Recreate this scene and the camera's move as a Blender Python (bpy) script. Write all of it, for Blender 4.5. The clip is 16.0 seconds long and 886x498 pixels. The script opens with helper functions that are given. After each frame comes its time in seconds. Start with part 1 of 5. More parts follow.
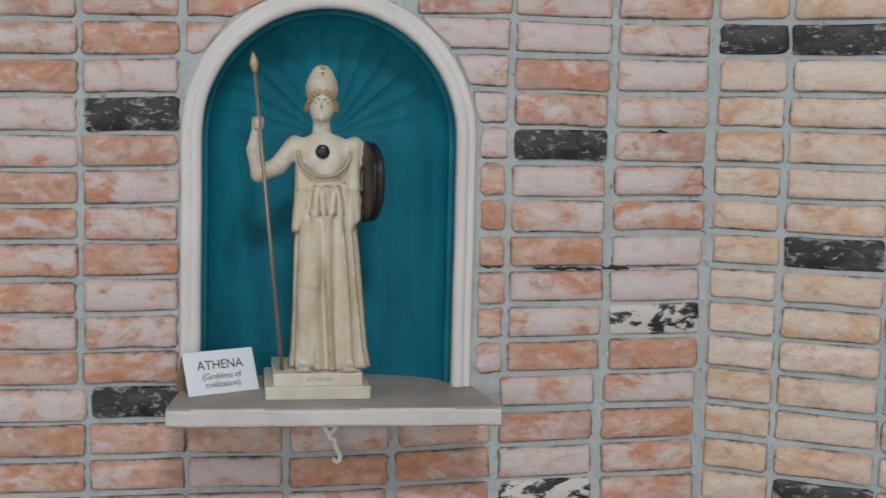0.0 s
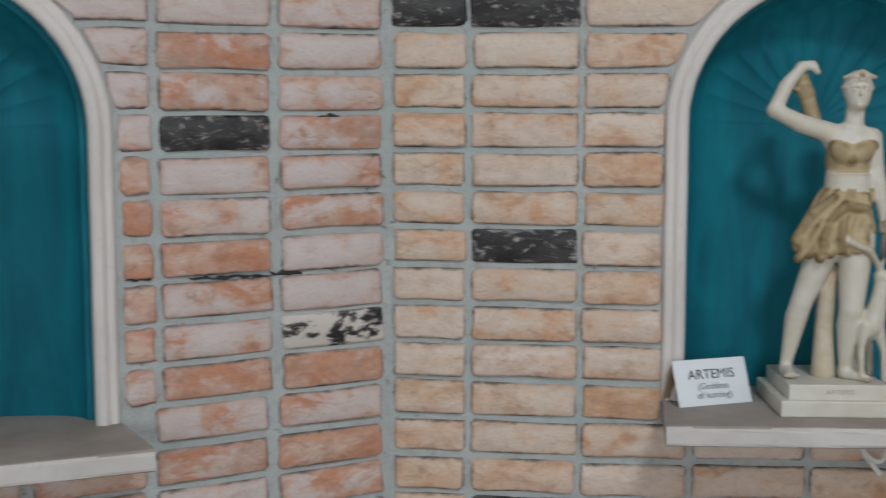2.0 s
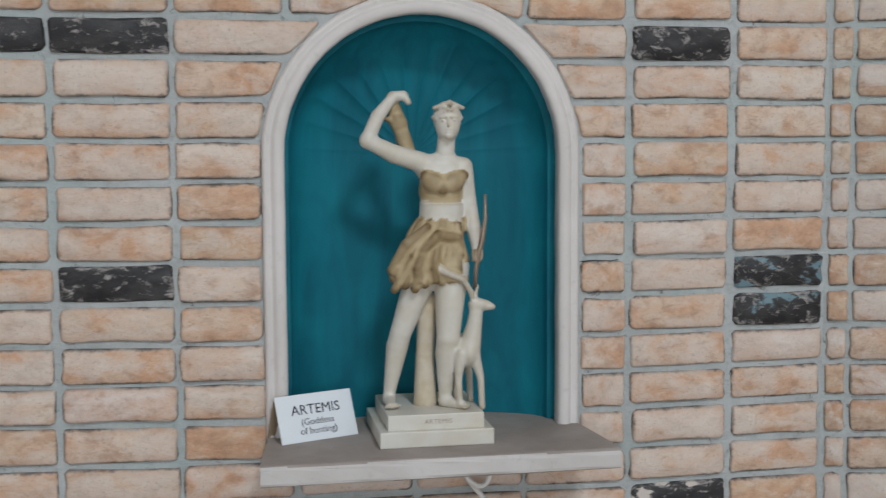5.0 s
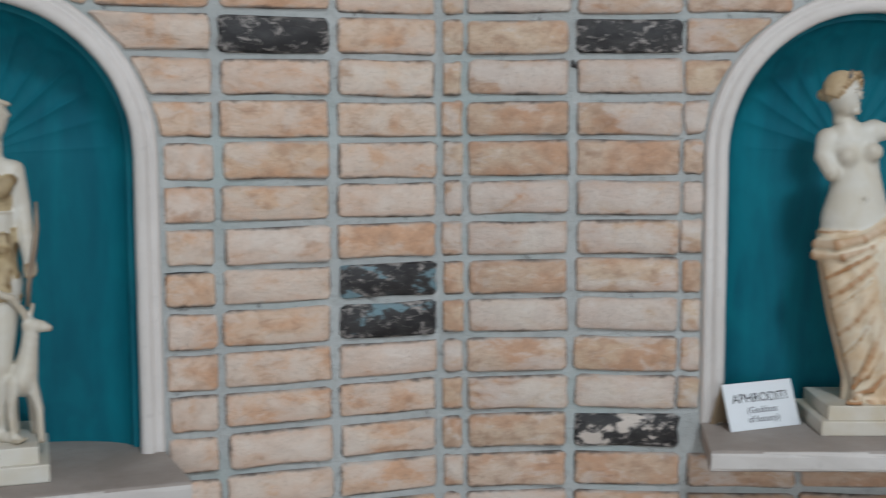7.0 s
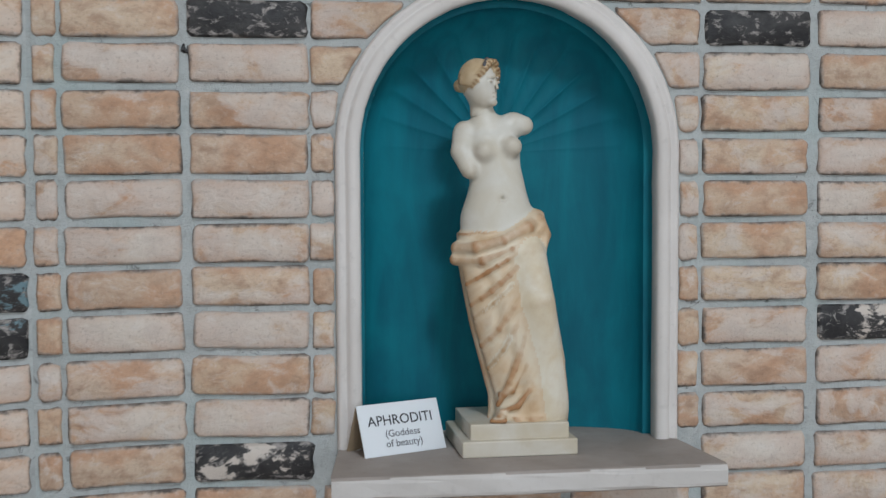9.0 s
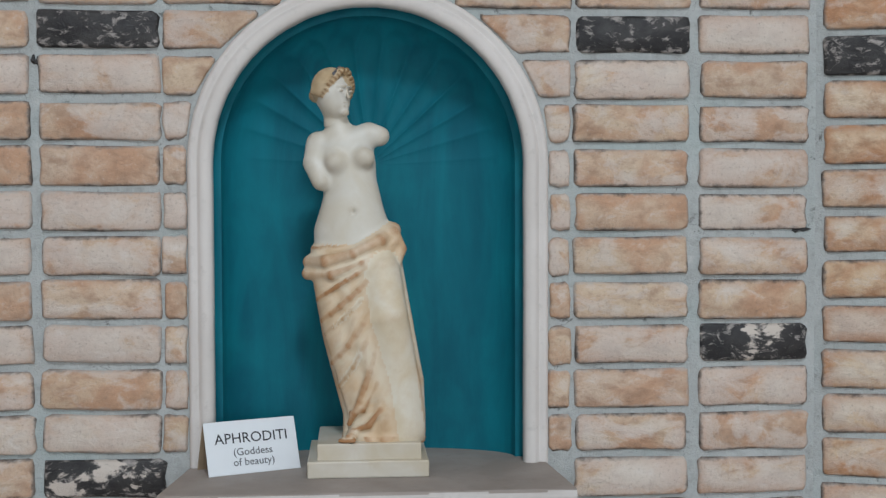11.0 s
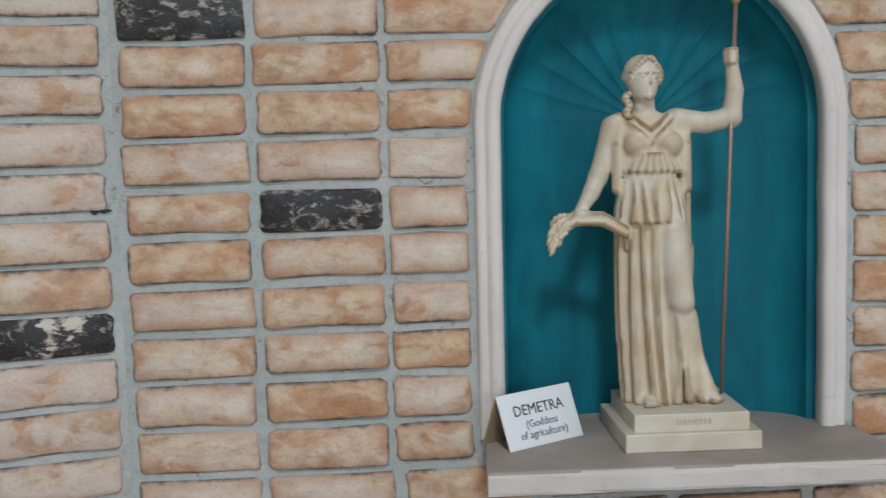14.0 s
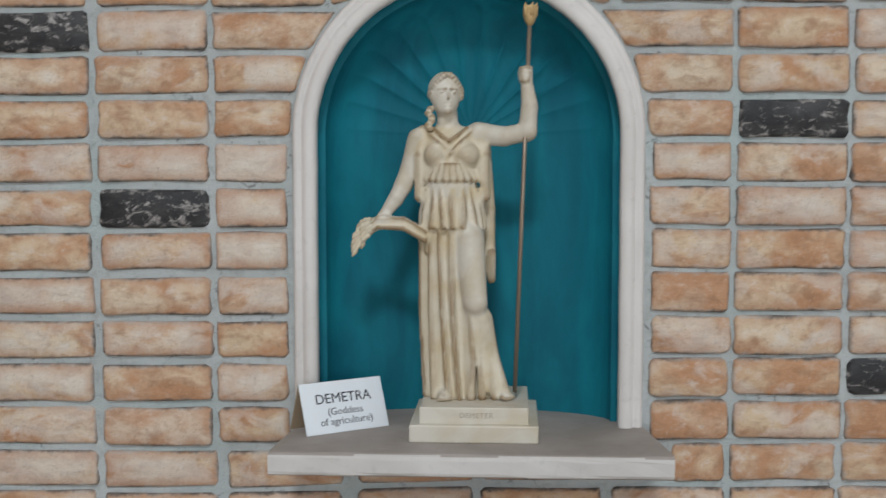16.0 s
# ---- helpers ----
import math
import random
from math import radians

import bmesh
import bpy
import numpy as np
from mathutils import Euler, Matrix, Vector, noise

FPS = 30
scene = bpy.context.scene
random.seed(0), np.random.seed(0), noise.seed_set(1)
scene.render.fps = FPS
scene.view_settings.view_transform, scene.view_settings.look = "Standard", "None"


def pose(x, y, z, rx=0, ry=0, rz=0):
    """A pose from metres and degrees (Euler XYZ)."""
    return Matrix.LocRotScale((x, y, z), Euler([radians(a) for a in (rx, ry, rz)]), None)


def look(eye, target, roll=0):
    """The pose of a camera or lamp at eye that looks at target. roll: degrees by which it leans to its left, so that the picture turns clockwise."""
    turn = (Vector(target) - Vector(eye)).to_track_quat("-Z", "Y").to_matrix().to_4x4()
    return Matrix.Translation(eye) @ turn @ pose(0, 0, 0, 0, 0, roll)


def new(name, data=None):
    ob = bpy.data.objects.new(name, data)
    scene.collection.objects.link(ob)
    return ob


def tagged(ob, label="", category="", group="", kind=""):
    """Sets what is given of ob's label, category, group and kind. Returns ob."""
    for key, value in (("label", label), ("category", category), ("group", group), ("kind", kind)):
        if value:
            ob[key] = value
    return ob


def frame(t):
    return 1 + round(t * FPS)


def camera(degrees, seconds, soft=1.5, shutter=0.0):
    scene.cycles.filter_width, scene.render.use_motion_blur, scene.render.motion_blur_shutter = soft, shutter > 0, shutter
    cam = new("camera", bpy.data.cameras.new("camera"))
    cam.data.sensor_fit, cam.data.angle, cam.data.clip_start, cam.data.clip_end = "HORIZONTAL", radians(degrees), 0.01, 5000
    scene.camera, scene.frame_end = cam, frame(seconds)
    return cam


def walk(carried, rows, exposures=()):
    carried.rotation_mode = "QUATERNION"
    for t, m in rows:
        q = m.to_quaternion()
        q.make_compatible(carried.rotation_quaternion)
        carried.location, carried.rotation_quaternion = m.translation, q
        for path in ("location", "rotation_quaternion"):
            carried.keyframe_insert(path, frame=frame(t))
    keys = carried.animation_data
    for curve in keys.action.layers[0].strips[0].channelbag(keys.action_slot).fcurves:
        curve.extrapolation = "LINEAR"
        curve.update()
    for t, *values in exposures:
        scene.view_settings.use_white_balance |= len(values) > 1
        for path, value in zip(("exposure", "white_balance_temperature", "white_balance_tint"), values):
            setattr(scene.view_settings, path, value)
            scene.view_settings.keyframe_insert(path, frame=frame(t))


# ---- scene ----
cam = camera(40.57, 16.0, soft=1.3, shutter=0.4)
# seconds, place in metres, heading to the right, tilt up, roll in degrees
PATH = [
    (0, -0.6148, -0.7996, 1.5643, -17.735, -4.817, 1.347),
    (0.5, -0.6013, -0.7732, 1.5760, -14.817, -5.125, 1.223),
    (1, -0.6353, -0.6547, 1.5760, -10.223, -5.733, 0.776),
    (1.5, -0.6218, -0.5307, 1.5805, -7.469, -5.326, 0.346),
    (2, -0.6344, -0.4316, 1.5787, -3.001, -5.558, -0.028),
    (2.5, -0.7197, -0.4055, 1.5155, 4.984, -4.017, -0.309),
    (3, -0.7111, -0.4030, 1.5409, 8.068, -4.377, 0.384),
    (3.2, -0.7044, -0.4050, 1.5440, 9.080, -4.350, 0.030),
    (5.3, -0.3157, -0.3550, 1.6219, 10.626, -5.172, -0.523),
    (5.5, -0.2782, -0.3423, 1.5978, 11.923, -4.485, -0.897),
    (6, -0.2038, -0.2991, 1.5746, 14.289, -4.111, -1.360),
    (6.5, -0.0457, -0.2725, 1.5864, 15.692, -4.463, -1.279),
    (7, 0.1050, -0.2720, 1.6430, 18.860, -5.820, -0.130),
    (7.5, 0.1550, -0.2848, 1.6653, 24.334, -6.076, 0.237),
    (8, 0.2325, -0.2869, 1.6227, 27.082, -5.286, -0.300),
    (8.5, 0.3639, -0.2549, 1.5650, 28.524, -3.648, -0.155),
    (9, 0.5196, -0.1738, 1.5193, 28.223, -2.909, -0.257),
    (9.2, 0.5453, -0.1460, 1.5145, 28.801, -2.417, -0.363),
    (11.3, 0.9664, -0.3392, 1.4928, 22.475, -1.780, -0.079),
    (11.5, 0.9989, -0.3714, 1.4757, 21.514, -1.905, -0.177),
    (12, 1.1930, -0.4686, 1.6248, 21.207, -5.963, -0.624),
    (12.5, 1.3099, -0.4720, 1.7393, 27.616, -8.683, -0.450),
    (13, 1.3463, -0.4137, 1.6109, 35.760, -5.701, -0.368),
    (13.5, 1.4850, -0.4254, 1.6026, 39.434, -5.718, -0.970),
    (14, 1.5738, -0.4534, 1.5864, 39.793, -5.697, -1.406),
    (14.5, 1.6941, -0.5738, 1.5826, 37.895, -6.403, -1.135),
    (15, 1.7823, -0.7197, 1.5985, 35.151, -6.409, -0.314),
    (15.5, 1.8593, -0.8325, 1.5730, 33.360, -5.999, 0.034),
    (16, 1.9198, -0.9150, 1.5519, 33.768, -4.427, -0.075),
]
# seconds, stops, kelvin, tint: the camera's own slow drift
EXPOSURES = [(0.0, -0.02, 6400, 10), (1.0, -0.08, 6450, 10), (2.0, -0.20, 6450, 10), (3.0, -0.13, 6400, 10), (5.5, -0.09, 6300, 11), (6.5, -0.13, 6220, 10),
             (8.0, -0.13, 6270, 10), (9.0, -0.12, 6220, 10), (11.5, -0.09, 6270, 10), (13.0, -0.15, 6450, 10), (14.5, -0.06, 6400, 10), (16.0, -0.05, 6400, 10)]
walk(cam, [(t, pose(x, y, z, 90 + tilt, 0, -turn) @ pose(0, 0, 0, 0, 0, roll))
           for t, x, y, z, turn, tilt, roll in PATH], EXPOSURES)

# ---- light: daylight through a roof light over the middle of the hall ----
world = bpy.data.worlds.new("world")
scene.world = world
world.use_nodes = True
_wn = world.node_tree.nodes
_sky = _wn.new("ShaderNodeTexSky")
_sky.sky_type = 'NISHITA'
_sky.sun_disc = False
_sky.sun_elevation, _sky.sun_rotation = radians(50), radians(200)
world.node_tree.links.new(_sky.outputs[0], _wn["Background"].inputs[0])
_wn["Background"].inputs[1].default_value = 0.12

ROOM_C = (0.1, -2.35)
CEIL = 5.2
ROOF = (0.60, -2.45)           # middle of the roof light


def daylight(name, sx, sy, energy, m):
    la = bpy.data.lights.new(name, 'AREA')
    la.shape, la.size, la.size_y, la.energy, la.color = 'RECTANGLE', sx, sy, energy, (0.86, 0.94, 1.0)
    new(name, la).matrix_world = m


daylight("roof_daylight", 0.85, 0.7, 215, pose(ROOF[0], ROOF[1], CEIL - 0.02))
BACK_R = 4.5                    # radius of the plain walls behind the camera
WINDOW_LIGHT = 30
WINDOW = (0.55, 0.7, 2.9)       # half width, sill, head of the tall windows in the back walls

# ---- materials ----


def mat(name, rough=0.6, metal=0.0):
    m = bpy.data.materials.new(name)
    m.use_nodes = True
    b = m.node_tree.nodes["Principled BSDF"]
    b.inputs["Roughness"].default_value = rough
    b.inputs["Metallic"].default_value = metal
    return m, m.node_tree, b


def node(nt, kind, **kw):
    n = nt.nodes.new(kind)
    for k, v in kw.items():
        if k == "op":
            n.operation = v
        elif k == "blend":
            n.blend_type = v
        else:
            n.inputs[k.replace("_", " ")].default_value = v
    return n


def link(nt, a, b):
    nt.links.new(a, b)


def noise_tex(nt, vec, scale, detail=4.0, rough=0.55, distort=0.0):
    n = nt.nodes.new("ShaderNodeTexNoise")
    n.inputs["Scale"].default_value, n.inputs["Detail"].default_value = scale, detail
    n.inputs["Roughness"].default_value, n.inputs["Distortion"].default_value = rough, distort
    if vec is not None:
        nt.links.new(vec, n.inputs["Vector"])
    return n.outputs["Fac"]


def ramp(nt, fac, stops):
    r = nt.nodes.new("ShaderNodeValToRGB")
    el = r.color_ramp.elements
    while len(el) < len(stops):
        el.new(0.5)
    for e, (p, c) in zip(el, stops):
        e.position = p
        e.color = (*c, 1.0) if len(c) == 3 else c
    nt.links.new(fac, r.inputs[0])
    return r.outputs[0]


def grey(*ps):
    return [(p, (v, v, v)) for p, v in ps]


def mix(nt, fac, a, b, blend="MIX"):
    m = nt.nodes.new("ShaderNodeMix")
    m.data_type, m.blend_type = 'RGBA', blend
    for val, idx in ((fac, 0), (a, 6), (b, 7)):
        if isinstance(val, (int, float)):
            m.inputs[idx].default_value = val
        elif isinstance(val, tuple):
            m.inputs[idx].default_value = (*val, 1.0)
        else:
            nt.links.new(val, m.inputs[idx])
    return m.outputs[2]


def math_node(nt, op, a, b=0.0):
    m = nt.nodes.new("ShaderNodeMath")
    m.operation = op
    for val, idx in ((a, 0), (b, 1)):
        if isinstance(val, (int, float)):
            m.inputs[idx].default_value = val
        else:
            nt.links.new(val, m.inputs[idx])
    return m.outputs[0]


def bump(nt, bsdf, height, strength=0.3, distance=0.004):
    b = nt.nodes.new("ShaderNodeBump")
    b.inputs["Strength"].default_value, b.inputs["Distance"].default_value = strength, distance
    nt.links.new(height, b.inputs["Height"])
    nt.links.new(b.outputs[0], bsdf.inputs["Normal"])


def coords(nt):
    return nt.nodes.new("ShaderNodeTexCoord")


def shifted(nt, vec, factor=37.0):
    """Texture space moved by each object's own random number, so that no two pieces look alike."""
    info = nt.nodes.new("ShaderNodeObjectInfo")
    add = nt.nodes.new("ShaderNodeVectorMath")
    add.operation = 'ADD'
    mul = math_node(nt, 'MULTIPLY', info.outputs["Random"], factor)
    comb = nt.nodes.new("ShaderNodeCombineXYZ")
    for i in range(3):
        nt.links.new(mul, comb.inputs[i])
    nt.links.new(vec, add.inputs[0])
    nt.links.new(comb.outputs[0], add.inputs[1])
    return add.outputs[0], info.outputs["Random"]


def edge_mask(nt, tc, width, wobble, amp=0.42):
    """0 in the middle of a brick's face, 1 at its rim, with an uneven border."""
    sep = nt.nodes.new("ShaderNodeSeparateXYZ")
    nt.links.new(tc.outputs["Generated"], sep.inputs[0])
    ax = math_node(nt, 'ABSOLUTE', math_node(nt, 'SUBTRACT', sep.outputs[0], 0.5))
    az = math_node(nt, 'ABSOLUTE', math_node(nt, 'SUBTRACT', sep.outputs[2], 0.5))
    ex = math_node(nt, 'MULTIPLY', math_node(nt, 'SUBTRACT', 0.5, ax), 3.0)
    ez = math_node(nt, 'SUBTRACT', 0.5, az)
    e = math_node(nt, 'MINIMUM', ex, ez)
    e = math_node(nt, 'ADD', e, math_node(nt, 'MULTIPLY', math_node(nt, 'SUBTRACT', wobble, 0.5), amp))
    return ramp(nt, e, grey((0.0, 1.0), (width, 0.0)))


def brick_material(name, tones, rim, rim_amount, bloom, rim_width=0.22, lime=(0.55, 0.505, 0.475)):
    """tones: base colours drawn by each brick's random number; rim: the darker scorched edge; bloom: lime residue."""
    m, nt, b = mat(name, 0.9)
    tc = coords(nt)
    vec, rnd = shifted(nt, tc.outputs["Object"])
    mp = node(nt, "ShaderNodeMapping")
    mp.inputs["Scale"].default_value = (0.75, 1.0, 1.15)
    link(nt, vec, mp.inputs["Vector"])
    flat = mp.outputs[0]
    n1 = noise_tex(nt, flat, 13, 4, 0.5, 0.4)
    n2 = noise_tex(nt, flat, 34, 6, 0.62, 0.3)
    n3 = noise_tex(nt, vec, 170, 4, 0.7)
    nb = noise_tex(nt, flat, 15, 6, 0.6, 0.5)
    rnd2 = math_node(nt, 'FRACT', math_node(nt, 'MULTIPLY', rnd, 17.31))
    rnd4 = math_node(nt, 'FRACT', math_node(nt, 'MULTIPLY', rnd, 43.77))
    stops = [(i / (len(tones) - 1), c) for i, c in enumerate(tones)]
    base = ramp(nt, rnd, stops)
    dark = (rim[0] * 1.10, rim[1] * 1.06, rim[2] * 1.0)
    base = mix(nt, ramp(nt, n1, grey((0.42, 0.0), (0.62, 0.85))), base, dark)
    base = mix(nt, ramp(nt, n2, grey((0.48, 0.0), (0.66, 0.60))), base, tuple(0.70 * v for v in rim))
    base = mix(nt, ramp(nt, n2, grey((0.30, 0.50), (0.44, 0.0))), base, tuple(min(0.8, 1.08 * v) for v in lime))
    # lime bloom in soft patches, more on some bricks than on others
    patch = math_node(nt, 'ADD', nb, math_node(nt, 'MULTIPLY', math_node(nt, 'SUBTRACT', rnd2, 0.5), 0.30))
    patch = ramp(nt, patch, grey((0.47, 0.0), (0.53, 0.65), (0.61, 1.0)))
    base = mix(nt, math_node(nt, 'MULTIPLY', patch, bloom), base, lime)
    # fired rim, strong on some bricks and nearly absent on others
    edge = edge_mask(nt, tc, rim_width, noise_tex(nt, flat, 24, 5, 0.6), 0.30)
    burn = math_node(nt, 'MULTIPLY', edge, math_node(nt, 'MULTIPLY', ramp(nt, rnd4, grey((0.0, 0.40), (1.0, 1.0))), rim_amount))
    base = mix(nt, burn, base, rim)
    base = mix(nt, ramp(nt, n3, grey((0.56, 0.0), (0.74, 0.50))), base, (0.24, 0.18, 0.14))
    base = mix(nt, ramp(nt, n3, grey((0.26, 0.35), (0.42, 0.0))), base, (0.66, 0.60, 0.55))
    # mortar haze caught along the arrises, broken up
    smear = edge_mask(nt, tc, 0.10, noise_tex(nt, vec, 46, 6, 0.66), 0.34)
    base = mix(nt, math_node(nt, 'MULTIPLY', smear, 0.62), base, (0.41, 0.41, 0.395))
    # dirt plus the bricks' shadow line, painted together as a broken dark rim
    grime_and_shade = edge_mask(nt, tc, 0.10, noise_tex(nt, vec, 36, 7, 0.72), 0.40)
    where = noise_tex(nt, vec, 9, 3)
    base = mix(nt, math_node(nt, 'MULTIPLY', grime_and_shade, ramp(nt, where, grey((0.41, 0.0), (0.52, 0.95)))), base, (0.085, 0.07, 0.06))
    link(nt, base, b.inputs["Base Color"])
    h = math_node(nt, 'ADD', math_node(nt, 'MULTIPLY', n2, 0.9), math_node(nt, 'MULTIPLY', n3, 0.22))
    bump(nt, b, h, 0.9, 0.006)
    return m


def black_brick_material(name, flake, amount, lo=0.5):
    """Glossy black over-fired brick with scratches, and patches in the flake colour: lime where the skin has come off,
    blue-grey on the blue one.
    """
    m, nt, b = mat(name, 0.42)
    tc = coords(nt)
    vec, rnd = shifted(nt, tc.outputs["Object"])
    mp = node(nt, "ShaderNodeMapping")
    mp.inputs["Scale"].default_value = (0.75, 1.0, 1.25)
    link(nt, vec, mp.inputs["Vector"])
    streak = noise_tex(nt, mp.outputs[0], 46, 8, 0.74, 0.5)
    big = noise_tex(nt, mp.outputs[0], 20, 6, 0.62, 0.3)
    fine = noise_tex(nt, vec, 160, 3)
    # soft grey sheen put into the base colour by noise
    base = mix(nt, ramp(nt, big, grey((0.40, 0.0), (0.64, 1.0))), (0.008, 0.007, 0.008), (0.042, 0.039, 0.038))
    worn = edge_mask(nt, tc, 0.20, streak, 0.5)
    scratch = math_node(nt, 'ADD', streak, math_node(nt, 'MULTIPLY', worn, 0.07))
    base = mix(nt, ramp(nt, scratch, grey((0.545, 0.0), (0.60, 0.5), (0.69, 0.95))), base, (0.44, 0.40, 0.37))
    base = mix(nt, ramp(nt, big, grey((lo, 0.0), (lo + 0.04, amount))), base, flake)
    link(nt, base, b.inputs["Base Color"])
    link(nt, ramp(nt, streak, grey((0.4, 0.40), (0.7, 0.8))), b.inputs["Roughness"])
    bump(nt, b, math_node(nt, 'ADD', streak, math_node(nt, 'MULTIPLY', fine, 0.3)), 0.6, 0.005)
    return m


def mortar_material():
    m, nt, b = mat("mortar", 0.95)
    tc = coords(nt)
    v = tc.outputs["Object"]
    n1, n2, n3 = noise_tex(nt, v, 5, 4), noise_tex(nt, v, 40, 6, 0.65), noise_tex(nt, v, 260, 3)
    base = mix(nt, ramp(nt, n1, grey((0.35, 0.0), (0.65, 1.0))), (0.38, 0.395, 0.385), (0.46, 0.475, 0.465))
    base = mix(nt, ramp(nt, n2, grey((0.5, 0.0), (0.7, 0.6))), base, (0.25, 0.25, 0.235))
    base = mix(nt, ramp(nt, n2, grey((0.28, 0.6), (0.42, 0.0))), base, (0.55, 0.55, 0.53))
    crack = noise_tex(nt, v, 24, 8, 0.75, 0.8)
    base = mix(nt, ramp(nt, crack, grey((0.60, 0.0), (0.66, 0.8))), base, (0.10, 0.095, 0.085))
    base = mix(nt, ramp(nt, noise_tex(nt, v, 3.5, 3), grey((0.5, 0.0), (0.7, 0.5))), base, (0.36, 0.45, 0.44))
    link(nt, base, b.inputs["Base Color"])
    bump(nt, b, math_node(nt, 'ADD', n2, math_node(nt, 'MULTIPLY', n3, 0.6)), 0.7, 0.006)
    return m


def plaster_material(name, a, c, rough=0.8, strength=0.2):
    m, nt, b = mat(name, rough)
    v = coords(nt).outputs["Object"]
    n1, n2 = noise_tex(nt, v, 6, 4), noise_tex(nt, v, 55, 5, 0.6)
    base = mix(nt, ramp(nt, n1, grey((0.35, 0.0), (0.65, 1.0))), a, c)
    base = mix(nt, ramp(nt, n2, grey((0.58, 0.0), (0.74, 0.35))), base, tuple(0.7 * x for x in c))
    link(nt, base, b.inputs["Base Color"])
    bump(nt, b, n2, strength, 0.003)
    return m


def teal_material():
    m, nt, b = mat("teal_paint", 0.7)
    b.inputs["Specular IOR Level"].default_value = 0.3
    v = coords(nt).outputs["Object"]
    mp = node(nt, "ShaderNodeMapping")
    mp.inputs["Scale"].default_value = (1.6, 1.6, 0.35)
    link(nt, v, mp.inputs["Vector"])
    brush = noise_tex(nt, mp.outputs[0], 9, 6, 0.6, 0.6)
    cloud = noise_tex(nt, v, 7, 4)
    fine = noise_tex(nt, mp.outputs[0], 90, 4)
    base = mix(nt, ramp(nt, brush, grey((0.35, 0.0), (0.68, 1.0))), (0.001, 0.108, 0.152), (0.002, 0.165, 0.215))
    base = mix(nt, ramp(nt, cloud, grey((0.52, 0.0), (0.72, 0.5))), base, (0.004, 0.195, 0.240))
    link(nt, base, b.inputs["Base Color"])
    bump(nt, b, math_node(nt, 'ADD', brush, math_node(nt, 'MULTIPLY', fine, 0.25)), 0.22, 0.004)
    return m


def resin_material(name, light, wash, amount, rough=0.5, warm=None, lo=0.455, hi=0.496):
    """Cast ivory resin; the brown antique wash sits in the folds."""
    m, nt, b = mat(name, rough)
    v = coords(nt).outputs["Object"]
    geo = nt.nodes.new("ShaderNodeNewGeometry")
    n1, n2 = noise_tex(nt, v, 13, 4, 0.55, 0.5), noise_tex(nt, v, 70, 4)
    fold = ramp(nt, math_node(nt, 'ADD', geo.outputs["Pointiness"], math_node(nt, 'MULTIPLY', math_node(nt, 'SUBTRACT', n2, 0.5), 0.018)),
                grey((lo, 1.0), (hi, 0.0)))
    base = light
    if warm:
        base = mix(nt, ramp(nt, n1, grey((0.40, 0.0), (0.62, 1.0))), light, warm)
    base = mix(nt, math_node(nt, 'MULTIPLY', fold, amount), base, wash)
    if isinstance(base, tuple):
        b.inputs["Base Color"].default_value = (*base, 1)
    else:
        link(nt, base, b.inputs["Base Color"])
    bump(nt, b, n2, 0.08, 0.002)
    b.inputs["Subsurface Weight"].default_value = 0.0
    return m


def plain(name, colour, rough=0.5, metal=0.0, vary=0.12, scale=60):
    m, nt, b = mat(name, rough, metal)
    v = coords(nt).outputs["Object"]
    n = noise_tex(nt, v, scale, 4)
    link(nt, mix(nt, n, tuple(c * (1 - vary) for c in colour), tuple(min(1, c * (1 + vary)) for c in colour)), b.inputs["Base Color"])
    return m


M_MORTAR = mortar_material()
M_BRICK = {
    "a": brick_material("brick_pink", [(0.56, 0.37, 0.285), (0.49, 0.30, 0.215), (0.60, 0.45, 0.375), (0.55, 0.375, 0.295), (0.44, 0.31, 0.255), (0.59, 0.42, 0.335)], (0.47, 0.21, 0.125), 0.7, 0.8, 0.24, (0.59, 0.535, 0.525)),
    "b": brick_material("brick_tan", [(0.62, 0.45, 0.33), (0.66, 0.53, 0.44), (0.58, 0.41, 0.28), (0.63, 0.48, 0.375), (0.65, 0.53, 0.425), (0.67, 0.55, 0.48)], (0.52, 0.305, 0.19), 0.6, 0.55, 0.24, (0.65, 0.575, 0.51)),
    "c": brick_material("brick_sand", [(0.59, 0.46, 0.335), (0.55, 0.41, 0.29), (0.61, 0.50, 0.385), (0.50, 0.36, 0.26), (0.61, 0.47, 0.345), (0.57, 0.44, 0.345)], (0.45, 0.27, 0.175), 0.65, 0.6, 0.26, (0.63, 0.58, 0.54)),
    "d": brick_material("brick_scorched", [(0.62, 0.48, 0.335), (0.60, 0.445, 0.295), (0.65, 0.53, 0.40), (0.62, 0.49, 0.35), (0.57, 0.405, 0.27), (0.64, 0.52, 0.41)], (0.41, 0.205, 0.105), 0.95, 0.5, 0.34, (0.64, 0.59, 0.54)),
}
M_BLACK = black_brick_material("brick_black", (0.5, 0.45, 0.42), 0.9, 0.68)
M_BLACK_WORN = black_brick_material("brick_black_flaked", (0.56, 0.49, 0.43), 1.0, 0.56)
M_BLACK_LIME = black_brick_material("brick_black_lime", (0.58, 0.52, 0.47), 1.0, 0.47)
M_BLACK_BLUE = black_brick_material("brick_black_blue", (0.17, 0.28, 0.32), 0.75, 0.55)
M_TRIM = plaster_material("white_stone_trim", (0.66, 0.615, 0.58), (0.59, 0.545, 0.51), 0.75)
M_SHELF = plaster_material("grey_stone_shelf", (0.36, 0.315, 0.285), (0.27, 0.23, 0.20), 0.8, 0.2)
M_SHELF_NOSE = plaster_material("paler_shelf_front", (0.56, 0.525, 0.495), (0.47, 0.435, 0.405), 0.75, 0.2)
M_TEAL = teal_material()
